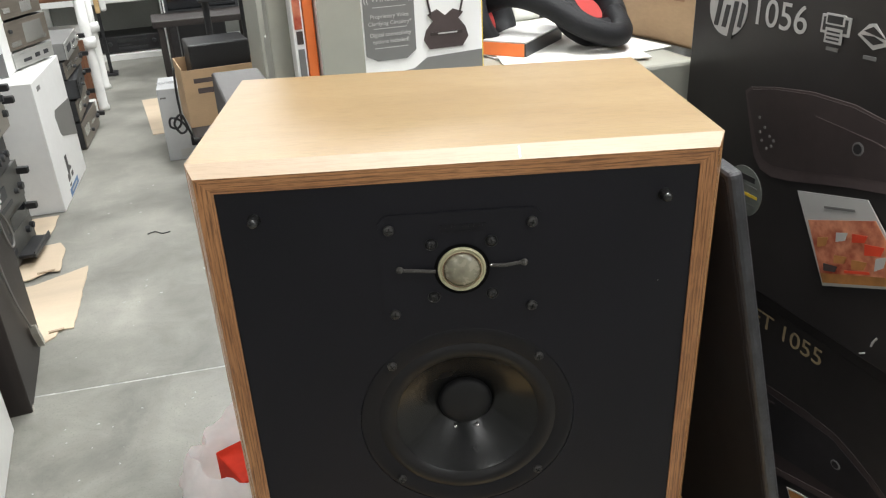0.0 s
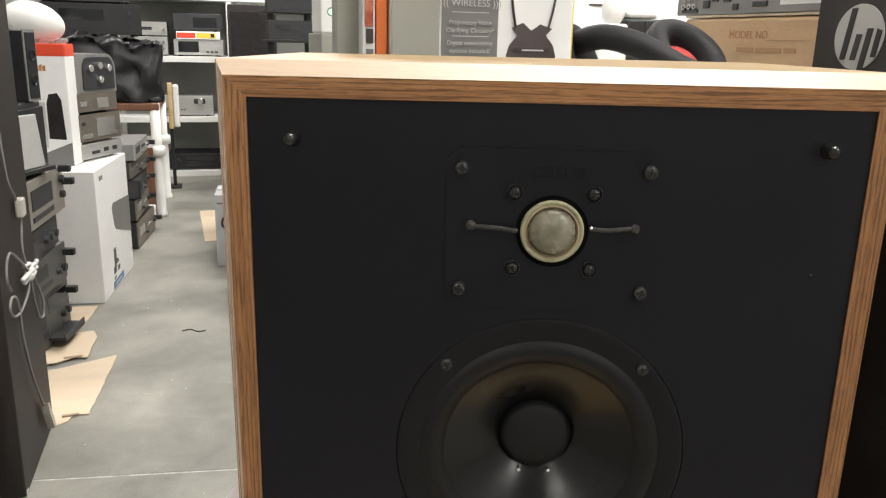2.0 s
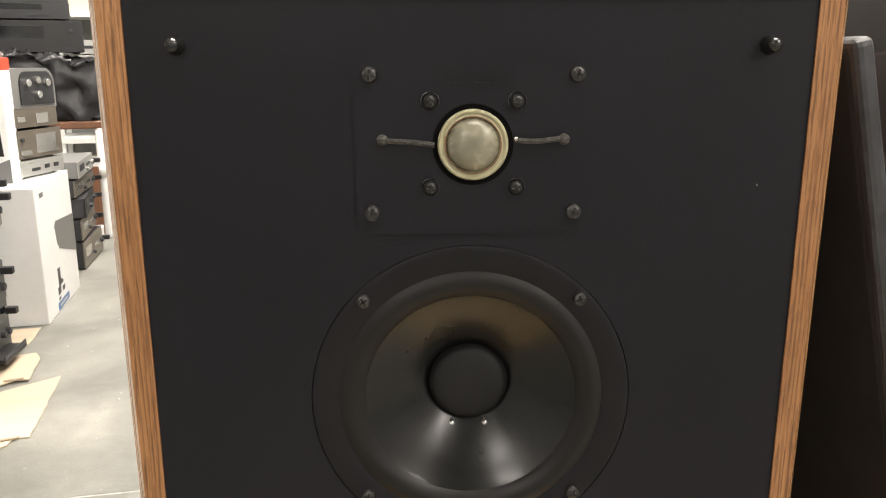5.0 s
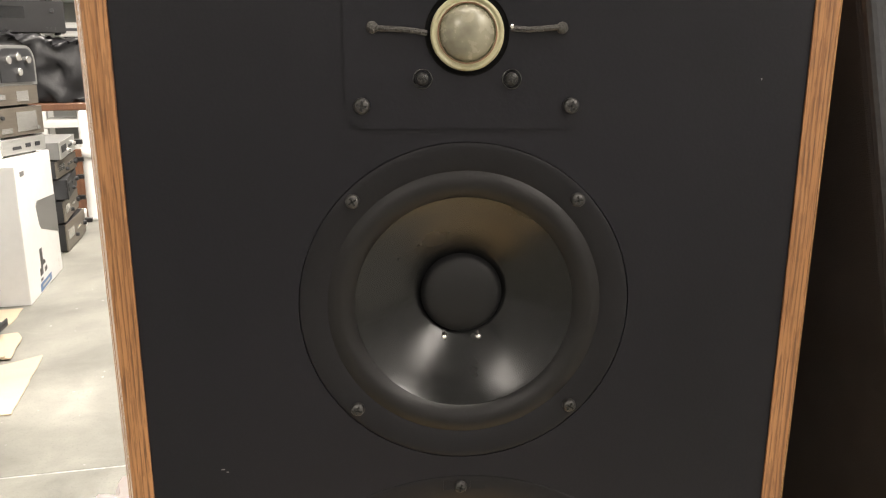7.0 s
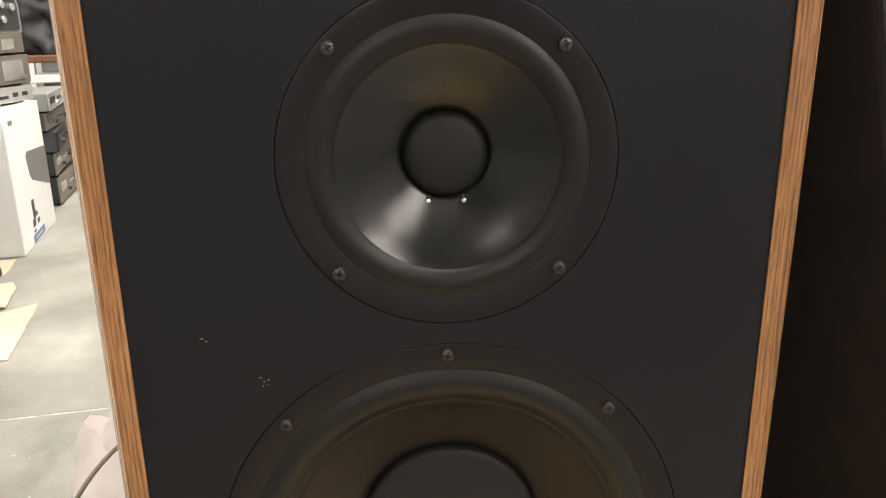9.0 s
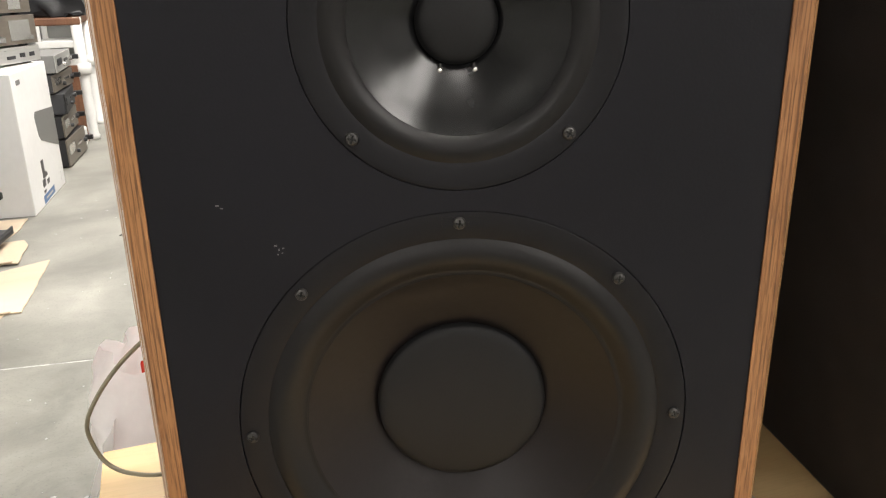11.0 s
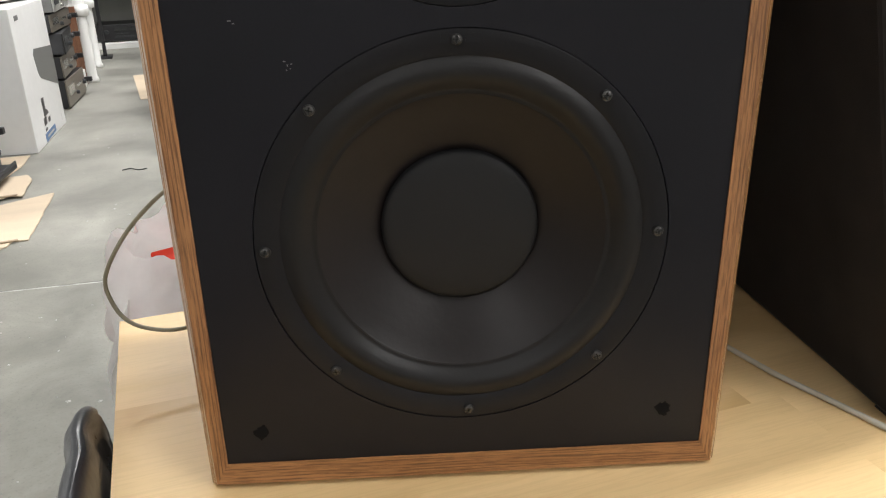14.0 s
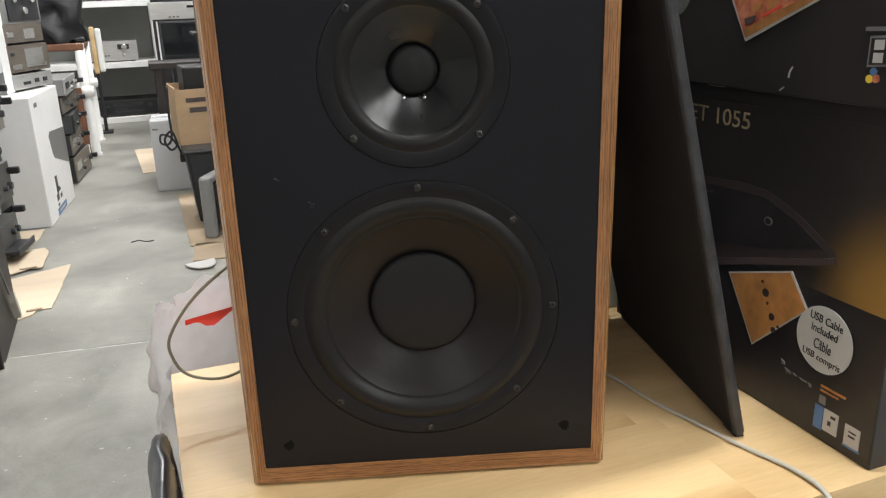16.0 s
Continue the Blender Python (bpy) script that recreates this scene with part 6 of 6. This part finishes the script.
# ---- right side of the aisle beyond the platform ----
gb = carton("appliance_carton", "tall pale grey carton standing on the floor", at(-0.085, 3.20, 0.0, -4), 0.27, 0.24, 0.328, mat("pale_grey_carton", (0.50, 0.51, 0.52), 0.5, var=0.06, scale=4))
part("label", box(-0.08, -0.02, -0.001, 0.002, 0.012, 0.05), "print_white", gb)
part("wording_bar", box(-0.125, -0.10, -0.001, 0.002, 0.285, 0.292), "print_grey", gb)
bn = thing("waste_bin", "tapered black plastic bin standing by the aisle", "bin", at(0.02, 2.50, 0.0))
bm = bmesh.new()
lo = [bm.verts.new((x * 0.10, y * 0.10 + 0.12, 0.0)) for x, y in ((-1, -1), (1, -1), (1, 1), (-1, 1))]
hi = [bm.verts.new((x * 0.13, y * 0.12 + 0.12, 0.30)) for x, y in ((-1, -1), (1, -1), (1, 1), (-1, 1))]
bm.faces.new(lo[::-1])
bm.faces.new(hi)
for k in range(4):
    bm.faces.new((lo[k], lo[(k + 1) % 4], hi[(k + 1) % 4], hi[k]))
bmesh.ops.bevel(bm, geom=bm.edges[:], offset=0.012, segments=2, affect="EDGES")
part("body", bm, "char", bn)
part("rim", box(-0.135, 0.135, -0.005, 0.245, 0.285, 0.299, 0.005), "black", bn)
co = thing("open_carton", "open brown carton holding black equipment, on a bin", "carton", at(0.025, 2.64, 0.3005, 4))
for n_, b_ in (("side", (-0.14, -0.136, 0, 0.24, 0, 0.222)), ("side", (0.136, 0.14, 0, 0.24, 0, 0.222)), ("front", (-0.1355, 0.1355, 0, 0.004, 0, 0.215)), ("back", (-0.1355, 0.1355, 0.236, 0.24, 0, 0.222)), ("bottom", (-0.1355, 0.1355, 0.0045, 0.2355, 0, 0.004))):
    part(n_, box(*b_), "carton", co)
part("wording_bar", box(-0.10, 0.06, -0.0008, 0.001, 0.165, 0.182), "print_brown2", co)
part("wording_bar", box(-0.09, 0.05, -0.0008, 0.001, 0.125, 0.145), "print_brown2", co)
bx = part("black_unit", box(-0.10, 0.125, 0.03, 0.21, 0.0, 0.29, 0.006), "black")
bx.matrix_world = at(0.03, 2.66, 0.306, 4)
tagged(bx, "black boxed unit standing in an open carton", "equipment")
cl = thing("power_lead", "coiled black power lead hanging on the open carton", "cable", at(-0.142, 2.63, 0.262))
part("lead", tube([(0.004, -0.006, 0.272), (-0.002, -0.012, 0.17), (-0.002, -0.012, 0.08), (-0.02, -0.014, 0.05), (-0.045, -0.016, 0.06), (-0.04, -0.016, 0.09), (-0.01, -0.016, 0.08), (0.012, -0.016, 0.045), (-0.012, -0.02, 0.03), (-0.03, -0.02, 0.07), (0.0, -0.02, 0.10), (0.02, -0.016, 0.03), (0.03, -0.016, 0.0)], 0.0045, 8), "black", cl, smooth=True)
part("plug", box(0.018, 0.045, -0.03, -0.006, -0.022, 0.012, 0.004), "black", cl)
tv = thing("television", "black flat television standing behind cartons", "television", at(0.06, 3.92, 0.0))
part("stand", box(-0.12, 0.12, 0.0, 0.2, 0, 0.54, 0.01), "black", tv)
part("cabinet", box(-0.165, 0.20, 0.0, 0.07, 0.541, 0.745, 0.006), "char", tv)
part("screen", box(-0.15, 0.185, -0.002, 0.01, 0.555, 0.735, 0.002), "glass", tv)
part("bezel", box(-0.172, -0.1655, -0.003, 0.05, 0.541, 0.745, 0.002), "white", tv)
electronics("video_recorder", "silver-white video recorder on top of television", "video recorder", at(0.06, 3.92, 0.746), 0.40, 0.24, 0.095, "white", "silver", buttons=K((-0.10, 0.02, 0.012, 0.006), (-0.08, 0.02, 0.012, 0.006), (-0.06, 0.02, 0.012, 0.006), (0.10, 0.035, 0.05, 0.03)), display=(0.05, 0.07, 0.12, 0.012))
dt = thing("side_table", "dark wooden table end among stacked goods", "table", at(-0.02, 3.60, 0.0))
part("tabletop", box(-0.16, 0.30, 0, 0.25, 0.525, 0.555, 0.003), "walnut", dt)
for x in (-0.14, 0.26):
    for y in (0.015, 0.21):
        part("leg", box(x, x + 0.03, y, y + 0.03, 0, 0.5245, 0.003), "walnut", dt)
mr = thing("monitor", "grey-framed monitor standing on the floor, edge to the aisle", "monitor", at(-0.033, 2.30, 0.0, 62))
part("frame", box(-0.02, 0.26, 0, 0.05, 0, 0.235, 0.014, 3), "grey", mr)
part("screen", box(0.0, 0.24, -0.003, 0.01, 0.02, 0.215, 0.004), "glass", mr)
# the two near sheets carry the stack's shade in their darker brown
for u, v, w, d, rz, lab in ((-0.03, 2.66, 0.22, 0.85, 0, "flattened corrugated sheet under the bin"), (-0.245, 4.05, 0.11, 0.75, 3, "pale corrugated sheet on the concrete"), (0.0, 2.14, 0.27, 0.20, -6, "corrugated sheet on the concrete, brown deepened by painted shade")):
    s = part("cardboard_sheet", box(-w / 2, w / 2, -d / 2, d / 2, 0.0005, 0.0045), "tray" if v < 3 else "carton_pale")
    s.matrix_world = at(u, v, 0, rz)
    tagged(s, lab, "cardboard", "cardboard sheets on the floor")
pp = part("paper_plate", prism([(0.05 * math.cos(a), 0.075 * math.sin(a) - 0.03) for a in [math.pi * k / 16 for k in range(17)]], 0.004, "xy", 0.0065), "print_white")
pp.matrix_world = at(-0.118, 1.992, 0, 196)
tagged(pp, "curled white half-round paper on the floor", "paper")
bt = thing("speaker_tower", "tall dark brown speaker cabinet by the back shelving", "loudspeaker", at(0.035, 4.95, 0.0))
part("body", box(-0.135, 0.16, 0, 0.30, 0, 1.20, 0.004), "walnut", bt)
part("grille_cloth", box(-0.12, 0.145, -0.008, 0.002, 0.05, 1.16, 0.004), "cloth", bt)
rk = thing("equipment_stand", "black metal stand with clamps and stacked units", "stand", at(0.10, 3.02, 0.0))
for x in (-0.06, 0.09):
    part("pole", lathe([(0, 0), (0.014, 0), (0.014, 1.34), (0, 1.34)], 16, Matrix.Translation((x, 0.05, 0))), "black", rk)
for z in (0.35, 0.70, 0.985, 1.10, 1.22):
    part("shelf", box(-0.09, 0.12, -0.02, 0.26, z, z + 0.012, 0.002), "black", rk)
part("clamp", box(-0.10, -0.05, 0.0, 0.03, 1.15, 1.19, 0.006), "steel", rk)
for k, z in enumerate((0.9975, 1.1125, 1.2325)):
    electronics("receiver", "small black unit on the metal stand", "receiver", at(0.115, 3.01, z), 0.18, 0.2, 0.075, "black", "char", buttons=K((0.0, 0.04, 0.08, 0.01), (0.05, 0.025, 0.02, 0.01)), display=(-0.03, 0.05, 0.06, 0.014), group="units on the stand", feet=False)
cs = thing("game_console", "white upright console with green-lit round button", "game console", at(0.128, 2.12, 1.0205))
part("body", box(0, 0.064, 0, 0.24, 0, 0.115, 0.008, 3), "white", cs)
part("power_button", disc(0.013, 0.0015, 0.032, 0.001, 0.062), "grey", cs)
part("glow_ring", disc(0.009, 0.001, 0.032, -0.0006, 0.062), "led", cs)
pe = part("plinth", box(0.125, 0.24, 2.09, 2.44, 0, 1.020, 0.004), "print_taupe")
pe.matrix_world = A
tagged(pe, "grey-green cabinet standing beside the aisle", "cabinet")
st = thing("string", "short dark bent string lying on the concrete", "string", at(-0.30, 2.385, 0.0))
part("strand", tube([(-0.040, 0.004, 0.0024), (-0.014, 0.016, 0.0024), (0.012, -0.012, 0.0024), (0.038, -0.006, 0.0024)], 0.0019, 8), "black", st, smooth=True)
# pale crumbs and chips on the concrete
rnd = random.Random(9)
bm = bmesh.new()
for k in range(90):
    u, v = rnd.uniform(-0.62, -0.24), rnd.uniform(0.2, 3.0)
    if k < 50:
        v = rnd.uniform(0.3, 1.3)
    r = rnd.uniform(0.0012, 0.0045)
    a = rnd.uniform(0, 6.28)
    pts = [(u + r * rnd.uniform(0.5, 1.4) * math.cos(a + q), v + r * rnd.uniform(0.5, 1.4) * math.sin(a + q)) for q in (0, 1.3, 2.4, 3.7, 5.0)]
    lo = [bm.verts.new((x, y, 0.0006)) for x, y in pts]
    hi = bm.verts.new((u, v, 0.0022))
    for q in range(5):
        bm.faces.new((lo[q], lo[(q + 1) % 5], hi))
ch = part("floor_chips", bm, "print_white")
ch.matrix_world = A
tagged(ch, "pale crumbs and chips scattered on the concrete", "debris", kind="stuff")
